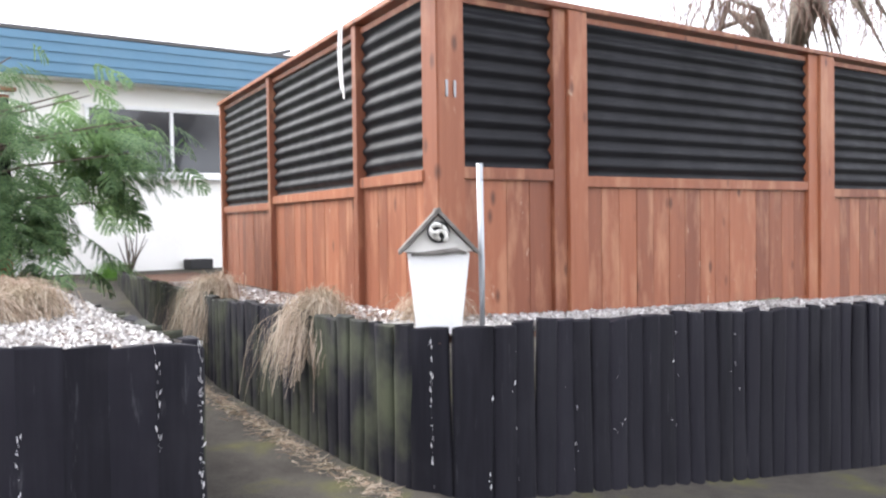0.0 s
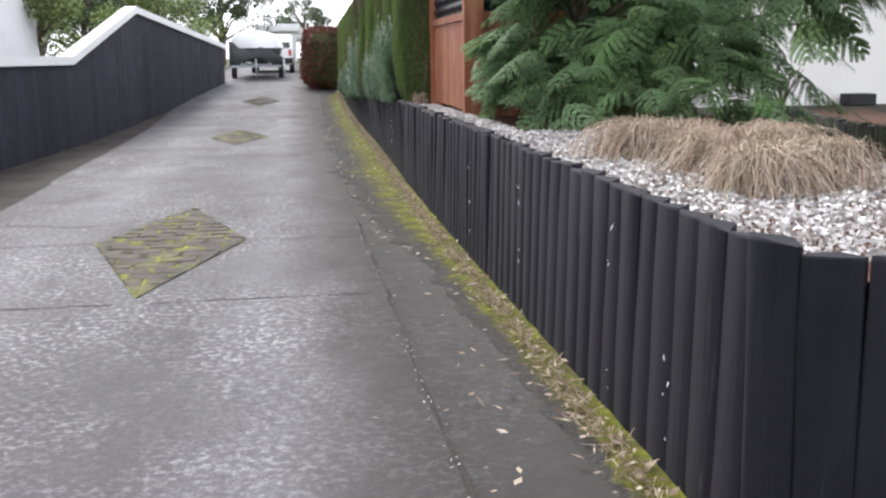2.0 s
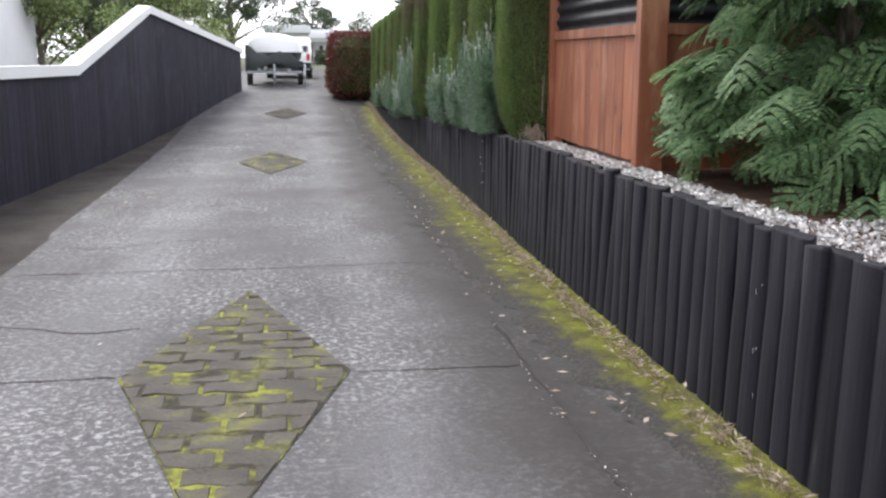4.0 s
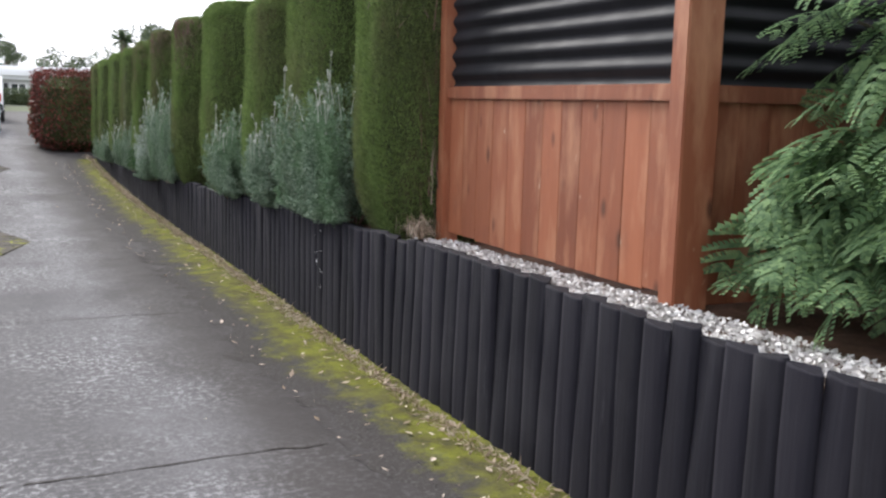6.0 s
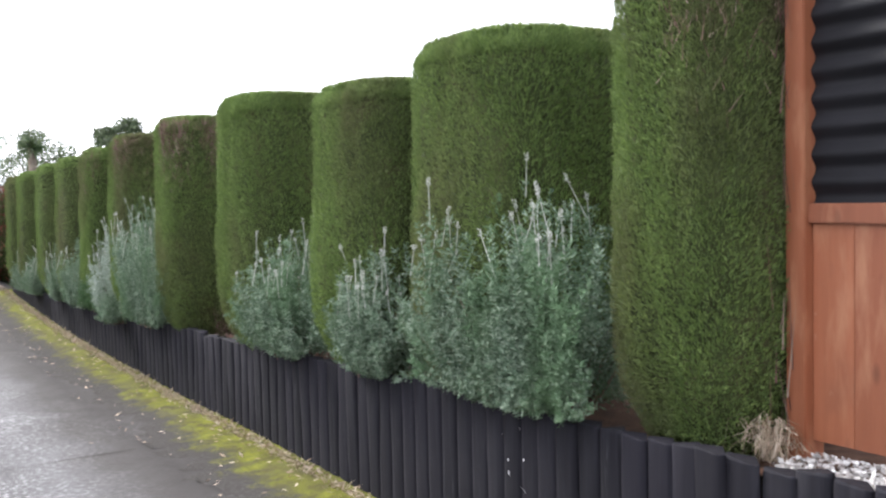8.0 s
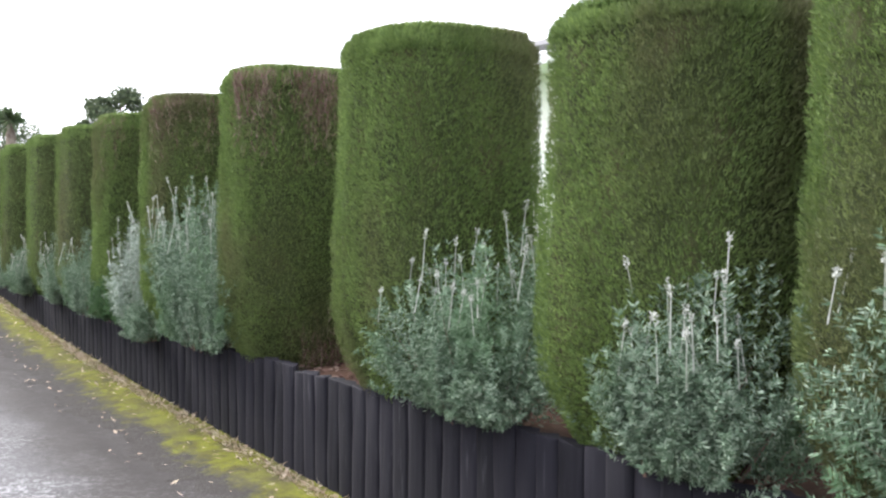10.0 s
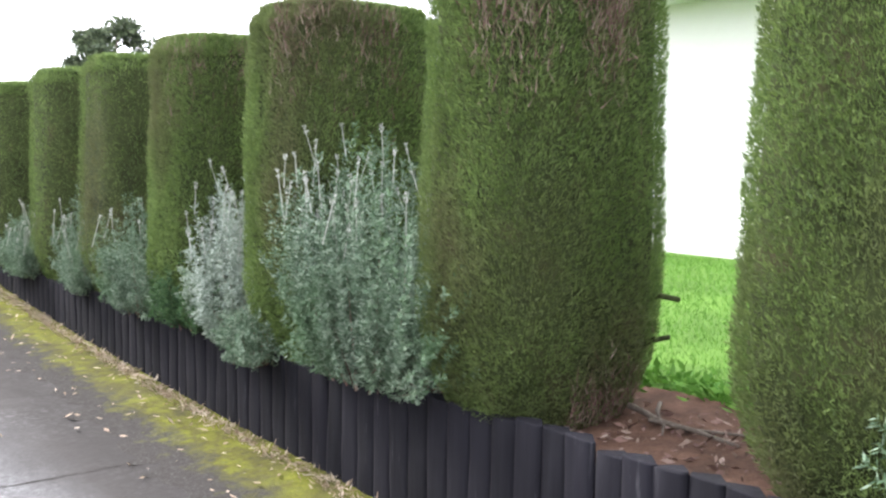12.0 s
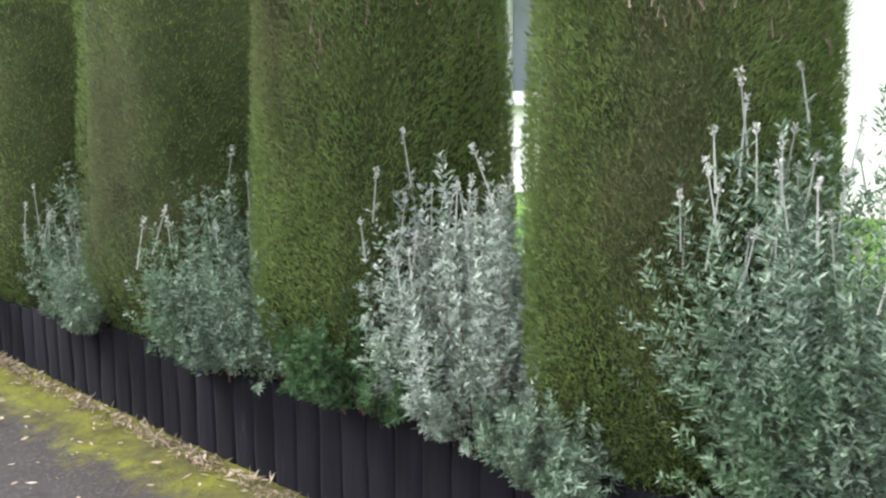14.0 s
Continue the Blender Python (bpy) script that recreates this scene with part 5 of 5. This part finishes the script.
# ---- red hedge block ----
def leafy_block(name, label, x0, x1, y0, y1, z0, z1, count, seed, mat, size=0.05, core=None, group=""):
    rng = np.random.default_rng(seed)
    cx, cy, a, b, h = (x0 + x1) / 2, (y0 + y1) / 2, (x1 - x0) / 2, (y1 - y0) / 2, z1 - z0
    u, v = rng.uniform(0, 2 * math.pi, count), rng.uniform(0, 1, count)
    p = column_point(u, v, a, b, h, 4.0)
    flat = rng.random(count) < 0.2
    rt = np.sqrt(rng.uniform(0, 1, count))[:, None]
    p[flat] = (p * np.concatenate([rt, rt, np.ones((count, 1))], 1))[flat] * (1, 1, 0) + np.array((0, 0, h))
    p += rng.normal(size=p.shape) * size * 0.6
    top = empty(name, cx, cy, z0)
    tagged(top, label, "hedge", group=group)
    soup("foliage", blades(p, unit(p * (1, 1, 0.3)) + rng.normal(size=p.shape) * 0.8, rng.uniform(0.6, 1.3, count) * size, rng.uniform(0.4, 0.7, count) * size, rng, "leaf"), mat, top)
    verts = [tuple(column_point(np.array(2 * math.pi * i / 20), np.array(j / 6), a - size, b - size, h - size, 4.0)) for j in range(7) for i in range(20)]
    faces = [(j * 20 + i, j * 20 + (i + 1) % 20, (j + 1) * 20 + (i + 1) % 20, (j + 1) * 20 + i) for j in range(6) for i in range(20)] + [tuple(120 + i for i in range(20))]
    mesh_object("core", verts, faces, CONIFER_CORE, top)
    return top


leafy_block("red_hedge", "clipped square hedge of dark red leaves", -0.74, 1.35, 19.4, 21.4, 0.36, 1.74, 16000, 300, REDLEAF, 0.055)


# ---- trees in the distance ----
def broad_tree(x, y, z, height, spread, seed, mat, clumps, leaves, label, trunk=0.25, size=0.25):
    rng = np.random.default_rng(seed)
    top = empty("tree", x, y, z)
    tagged(top, label, "tree")
    tube("trunk", [(0, 0, -0.3), (0.1, 0, height * 0.25), (0, 0.1, height * 0.55), (0.1, 0, height * 0.8)], [trunk, trunk * 0.8, trunk * 0.5, trunk * 0.15], BARK, top)
    base, way = [], []
    for k in range(clumps):
        az, r, hz = rng.uniform(0, 2 * math.pi), spread * math.sqrt(rng.random()), rng.uniform(0.38, 0.97)
        r *= math.sin(math.pi * min(hz, 0.95)) ** 0.5
        c = np.array((math.cos(az) * r, math.sin(az) * r, height * hz))
        s = rng.uniform(0.35, 0.8) * spread * 0.42
        if k < 14:
            tube("limb", [(0, 0.05, height * max(hz - 0.25, 0.2)), tuple(c * 0.6 + np.array((0, 0, height * (hz * 0.4 - 0.06)))), tuple(c)], [trunk * 0.35, trunk * 0.2, trunk * 0.06], BARK, top, "", 6)
        d = unit(rng.normal(size=(leaves, 3)))
        base.append(c + d * s * rng.uniform(0.4, 1.0, (leaves, 1)) * np.array((1, 1, 0.7)))
        way.append(d + rng.normal(size=d.shape) * 0.7)
    base, way = np.concatenate(base), np.concatenate(way)
    n = len(base)
    soup("crown", blades(base, way, rng.uniform(0.6, 1.3, n) * size, rng.uniform(0.4, 0.7, n) * size, rng, "leaf"), mat, top)
    return top


broad_tree(-4.2, 44, 0.9, 4.7, 2.5, 401, TREELEAF, 46, 280, "large dark evergreen tree behind the boundary wall", 0.2, 0.13)
broad_tree(-7.4, 29, 0.6, 3.7, 2.3, 414, TREELEAF, 60, 280, "dense grey-green trees behind the boundary wall", 0.15, 0.11)
broad_tree(-9.5, 50, 0.9, 4.2, 3.0, 410, TREELEAF, 36, 280, "hazy dark tree behind the pale shrub", 0.2, 0.13)
broad_tree(0.0, 72, 1.0, 4.4, 2.2, 402, TREELEAF, 34, 280, "dark green tree beyond the far house", 0.2, 0.13)
broad_tree(4.5, 75, 1.0, 3.4, 3.0, 403, TREELEAF, 34, 280, "rounded green tree beyond the far house", 0.2, 0.13)
broad_tree(-4.4, 23.5, 0.4, 2.6, 1.7, 404, LIGHTLEAF, 40, 280, "pale flowering shrub above the boundary wall", 0.1, 0.08)
broad_tree(-6.6, 20, 0.2, 2.5, 1.5, 405, LIGHTLEAF, 24, 280, "bushy green shrub behind the boundary wall", 0.1, 0.08)
broad_tree(-16, 48, 0.9, 6.0, 4.0, 406, TREELEAF, 36, 280, "hazy dark tree in the neighbouring garden")
broad_tree(7.8, 60, 1.0, 4.3, 3.0, 407, TREELEAF, 40, 280, "dark tree rising behind the clipped hedge", 0.2, 0.13)
broad_tree(-9.5, 27, 0.4, 2.8, 2.2, 409, TREELEAF, 30, 280, "low dark shrubs in the neighbouring garden", 0.12, 0.1)
broad_tree(-13, 40, 0.8, 6.0, 4.0, 411, TREELEAF, 44, 280, "broad dark trees behind the neighbouring house", 0.2, 0.16)
broad_tree(-8.5, 36, 0.7, 4.2, 2.6, 412, TREELEAF, 36, 280, "dark evergreen shrubs beyond the boundary wall", 0.15, 0.13)
broad_tree(2.05, 20.0, 0.4, 2.5, 0.62, 413, TREELEAF, 40, 260, "small rounded tree standing behind the hedge row", 0.06, 0.06)
cabbage_tree(0.95, 21.5, 0.4, 2.05, 9, ((0, 0, 0.0),), 0.45)


# ---- houses ----
def window_unit(house, m, w, h, panes=2, fw=0.05, glass=None):
    """A framed window in the plane y = 0 of m, front towards -y, from x = 0 to w and z = 0 to h."""
    win = empty("window")
    win.parent = house
    box("frame", -fw, w + fw, -0.03, 0.02, -fw, 0.0, WHITE, win, 0.004, m)
    box("frame", -fw, w + fw, -0.03, 0.02, h, h + fw, WHITE, win, 0.004, m)
    for i in range(panes + 1):
        x = w * i / panes
        box("frame", x - fw / 2, x + fw / 2, -0.028, 0.02, 0, h, WHITE, win, 0.004, m)
    for i in range(panes):
        box("pane", w * i / panes + fw / 2, w * (i + 1) / panes - fw / 2, 0.004, 0.012, 0, h, glass or GLASS, win, 0.0, m)
    box("sill", -fw - 0.03, w + fw + 0.03, -0.09, 0.0, -fw - 0.06, -fw, WHITE, win, 0.006, m)
    return win


house = empty("house", 4.0, 8.0, 0)
house.location = (0, 0, 0)
tagged(house, "cream roughcast house with a blue fascia", "house")
box("wall", 3.3, 16, 8.0, 8.2, 0.1, 3.05, STUCCO, house)
box("wall", 4.2, 4.4, 8.402, 13.9, 0.1, 2.6, STUCCO, house)
box("wall", 4.2, 4.4, 13.902, 20, 0.1, 2.24, STUCCO, house)
box("wall", 3.3, 4.198, 8.202, 8.4, 0.1, 3.05, STUCCO, house)
box("fascia", 2.9, 16.5, 7.6, 7.66, 3.05, 3.6, BLUE, house, 0.01)
for k in range(4):
    box("fascia_rib", 2.9, 16.5, 7.585, 7.6, 3.1 + 0.13 * k, 3.13 + 0.13 * k, BLUE, house, 0.003)
box("fascia", 2.9, 2.96, 7.66, 9.2, 3.05, 3.6, BLUE, house, 0.01)
box("soffit", 2.96, 16.5, 7.66, 8.0, 3.05, 3.08, WHITE, house)
box("roof", 2.9, 16.5, 7.6, 9.2, 3.61, 3.66, ROOF, house)
for ya, yb, zb in ((8.6, 14.0, 2.602), (14.002, 20.3, 2.242)):
    box("eave", 3.75, 4.4, ya, yb, zb, zb + 0.028, WHITE, house)
    box("gutter", 3.66, 3.748, ya, yb, zb - 0.007, zb + 0.088, WHITE, house, 0.01)
    v = [(3.63, ya, zb + 0.16), (3.63, yb, zb + 0.16), (8, yb, zb + 1.36), (8, ya, zb + 1.36)]
    mesh_object("roof", v + [(x, y, z - 0.06) for x, y, z in v], [(0, 3, 2, 1), (4, 5, 6, 7), (0, 1, 5, 4), (1, 2, 6, 5), (2, 3, 7, 6), (3, 0, 4, 7)], ROOF, house)
window_unit(house, pose(4.35, 7.985, 1.86), 2.45, 0.86, 2)
for y, z, w, h in ((10.6, 1.68, 0.85, 0.64), (11.75, 1.5, 0.95, 0.75), (13.9, 1.27, 0.7, 0.75), (15.2, 1.4, 1.2, 0.8)):
    window_unit(house, pose(4.185, y + w, z, 0, 0, -90), w, h, 3 if w > 0.8 else 2, 0.05, GREY_PANE)


def bare_shrub(x, y, z, seed, height, count, name="bare_shrub", label="leafless twiggy shrub against the cream wall", mat=None):
    rng = np.random.default_rng(seed)
    top = empty(name, x, y, z)
    tagged(top, label, "shrub")
    for k in range(count):
        az, f = rng.uniform(0, 2 * math.pi), rng.uniform(0.5, 1.0)
        mid = (math.cos(az) * 0.18 * height * f, math.sin(az) * 0.1 * height * f, height * 0.45 * f)
        end = (mid[0] * 1.9 + rng.normal() * 0.06, mid[1] * 1.9, height * f)
        tube("branch", [(0, 0, 0), mid, end], [0.018, 0.012, 0.004], mat or BARK, top, "", 5)
    return top


bare_shrub(4.75, 7.6, 0.43, 21, 0.8, 9)
grass_bits = tussock(4.2, 6.9, 0.45, 0.3, 0.05, 500, 70, "low green weeds at the path end", (0, 0), GRASS)
utility_box = box("meter_box", 5.7, 6.05, 7.7, 7.95, 0.46, 0.6, DARKPLASTIC, None, 0.01)
tagged(utility_box, "low dark box against the house wall", "box")

far_house = empty("house")
tagged(far_house, "pale weatherboard house beyond the driveway", "house")
box("wall", -0.15, 9, 58, 64, 0.6, 2.15, GREYWHITE, far_house)
box("roof", -1.9, 9.6, 57.4, 64.6, 2.15, 2.85, FARROOF, far_house, 0.2)
box("shutter", 0.1, 0.28, 57.93, 57.98, 1.38, 1.95, DARKPLASTIC, far_house)
window_unit(far_house, pose(0.42, 57.98, 1.4), 0.75, 0.52, 2, 0.08)
window_unit(far_house, pose(2.4, 57.98, 1.45), 1.3, 0.62, 2, 0.08)
shed = empty("garage")
tagged(shed, "white garage with a pale low roof", "garage")
box("wall", -2.5, -0.7, 52, 57, 0.6, 2.5, WHITE, shed)
box("roof", -2.9, -0.5, 51.6, 57.2, 2.5, 2.9, FARROOF, shed, 0.05)
box("garage_door", -1.3, -0.85, 51.94, 52.0, 0.9, 2.2, GREYWHITE, shed, 0.02)
neighbour = empty("house")
tagged(neighbour, "white weatherboard house behind the boundary wall", "house")
for k in range(14):
    box("weatherboard", -12, -6.6, 13.98 - 0.01 * (k % 2), 14.2, 0.2 + 0.22 * k, 0.2 + 0.22 * (k + 1) - 0.01, WHITE, neighbour, 0.0, pose(0, 0, 0))
box("corner_board", -6.62, -6.5, 13.93, 14.25, 0.2, 3.3, WHITE, neighbour, 0.004)
box("wall", -12, -6.62, 14.2, 20, 0.2, 3.3, WHITE, neighbour)
box("roof", -12.4, -6.2, 13.5, 20.4, 3.3, 3.5, ROOF, neighbour, 0.03)
green = leafy_block("far_hedge", "clipped green hedge in front of the far house", -0.2, 4, 50, 51, 0.9, 1.55, 5000, 310, TREELEAF, 0.1)

# ---- weeping bare tree above the street fence ----
weeping = empty("weeping_tree", 9.2, 0.5, 0.7)
tagged(weeping, "leafless weeping tree with thin hanging twigs", "tree")
rngw = np.random.default_rng(31)
tube("trunk", [(0, 0, -0.2), (0, 0, 1.2), (0.1, 0, 2.0)], [0.14, 0.11, 0.1], BARK, weeping)
for k in range(14):
    az = rngw.uniform(0, 2 * math.pi)
    r = rngw.uniform(0.6, 1.6)
    pts = [(0.1, 0, 1.9), (0.1 + math.cos(az) * r * 0.4, math.sin(az) * r * 0.4, 2.5 + rngw.uniform(0, 0.5)), (math.cos(az) * r * 0.8, math.sin(az) * r * 0.8, 2.7 + rngw.uniform(-0.1, 0.3)), (math.cos(az) * r * 1.1, math.sin(az) * r * 1.1, 2.2)]
    tube("limb", pts, [0.06, 0.045, 0.03, 0.01], BARK, weeping, "", 6)
n = 900
aw, rw = rngw.uniform(0, 2 * math.pi, n), rngw.uniform(0.3, 1.9, n)
pw = np.stack([np.cos(aw) * rw, np.sin(aw) * rw, 2.95 - 0.18 * rw**2 + rngw.normal(size=n) * 0.12], 1)
soup("twig_curtain", blades(pw, np.array((0, 0, -1.0)) + rngw.normal(size=pw.shape) * 0.3, rngw.uniform(0.3, 0.9, n), np.full(n, 0.012), rngw), TWIG, weeping)

# ---- lawn blades and fallen leaves ----
rngl = np.random.default_rng(91)
n = 60000
gp = np.column_stack([rngl.uniform(0.95, 4.0, n), rngl.uniform(8.6, 15, n)])
gz = np.array([wall_top(y) - 0.06 + min(max(x - 1.0, 0) * 0.09, 0.22) for x, y in gp])
tagged(soup("lawn_grass", blades(np.column_stack([gp, gz]), np.array((0, 0, 1.0)) + rngl.normal(size=(n, 3)) * 0.4, rngl.uniform(0.015, 0.045, n), rngl.uniform(0.003, 0.006, n), rngl), GRASS), "short bright green grass", "grass", kind="stuff")
n = 520
ly = rngl.uniform(-2, 18, n)
lx = np.where(rngl.random(n) < 0.9, rngl.uniform(-0.66, -0.1, n), rngl.uniform(-3.2, -0.6, n))
lz = np.array([drive_z(y) for y in ly]) + 0.018
litter = np.column_stack([lx, ly, lz])
a = unit(rngl.normal(size=(n, 3)) * (1, 1, 0.25))
b = unit(np.cross(a, (0, 0, 1.0)) + rngl.normal(size=(n, 3)) * 0.2)
s = rngl.uniform(0.006, 0.026, (n, 1))
tagged(soup("fallen_leaves", np.stack([litter - a * s, litter - b * s * 0.5, litter + a * s, litter + b * s * 0.5], 1), DRY), "small dry fallen leaves on the moss and concrete", "leaves", kind="stuff")
n = 5200
ty = rngl.uniform(-1.9, 18.1, n)
tp = np.column_stack([[wall_x(y) - 0.075 for y in ty] + rngl.normal(size=n) * 0.02, ty, [drive_z(y) + 0.002 for y in ty]])
keep = np.array([noise.noise(Vector((0, y * 2.2, 0))) > -0.15 for y in ty])
tagged(soup("wall_foot_grass", blades(tp[keep], np.array((-0.5, 0, 1.0)) + rngl.normal(size=(keep.sum(), 3)) * 0.6, rngl.uniform(0.015, 0.05, keep.sum()), rngl.uniform(0.003, 0.006, keep.sum()), rngl), DRY), "dry grass fringe at the foot of the black wall", "grass", kind="stuff")
n = 2600
f = rngl.uniform(0, 1, n)
px = np.interp(f * 5.8 - 2.4, (-2.4, -1.9, -0.1, 3.1), (1.62, 1.64, 1.98, 2.93)) - 0.07 - np.abs(rngl.normal(size=n)) * 0.06
py = f * 5.8 - 2.4
pp = np.column_stack([px, py, [path_z(y) + 0.016 for y in py]])
tagged(soup("path_litter", blades(pp, rngl.normal(size=(n, 3)) * (1, 1, 0.25), rngl.uniform(0.02, 0.08, n), rngl.uniform(0.003, 0.007, n), rngl), DRY), "dry grass litter along the path edge", "litter", kind="stuff")
n = 1500
mp = np.column_stack([rngl.uniform(0.9, 2.4, n), rngl.uniform(9.6, 14.5, n)])
mz = np.array([wall_top(y) - 0.045 for x, y in mp])
bark = np.column_stack([mp[:, 0] * 0.45 - 0.2, mp[:, 1], mz])
tagged(soup("bark_mulch", blades(bark, rngl.normal(size=(n, 3)) * (1, 1, 0.2), rngl.uniform(0.02, 0.06, n), rngl.uniform(0.008, 0.02, n), rngl, "leaf"), TWIG), "brown bark chips and twigs under the hedge", "mulch", kind="stuff")

# ---- weeds and a fallen stick at the lawn's edge ----
for k, (x, y, r) in enumerate(((1.0, 11.15, 0.13), (1.1, 10.95, 0.15), (1.02, 10.72, 0.12), (1.12, 11.4, 0.12), (0.98, 10.5, 0.1))):
    rngk = np.random.default_rng(500 + k)
    count = 150
    start = np.column_stack([rngk.normal(size=(count, 2)) * r * 0.5, np.abs(rngk.normal(size=count)) * 0.03])
    spread = rngk.normal(size=(count, 3)) * (1, 1, 0.4) + np.array((0, 0, 0.6))
    weed = soup("weed", blades(start, spread, rngk.uniform(0.03, 0.075, count), rngk.uniform(0.014, 0.03, count), rngk, "leaf"), GRASS)
    weed.location = (x, y, wall_top(y) - 0.055)
    tagged(weed, "low leafy green weed at the lawn edge", "weed", group="lawn edge weeds")
for k, (p, q, r) in enumerate((((0.62, 10.92), (0.5, 10.3), 0.012), ((0.72, 10.75), (0.42, 10.55), 0.008), ((0.5, 10.62), (0.7, 10.2), 0.007))):
    pts = [(p[0] + (q[0] - p[0]) * t, p[1] + (q[1] - p[1]) * t + 0.03 * math.sin(4 * t + k), wall_top(10.6) - 0.035 + 0.008 * math.sin(9 * t + k)) for t in (0, 0.25, 0.5, 0.75, 1)]
    stick = tube("stick", pts, [r, r * 0.95, r * 0.85, r * 0.7, r * 0.4], BARK, None, "", 6)
    tagged(stick, "grey fallen stick lying on the bark soil", "stick", group="fallen sticks")
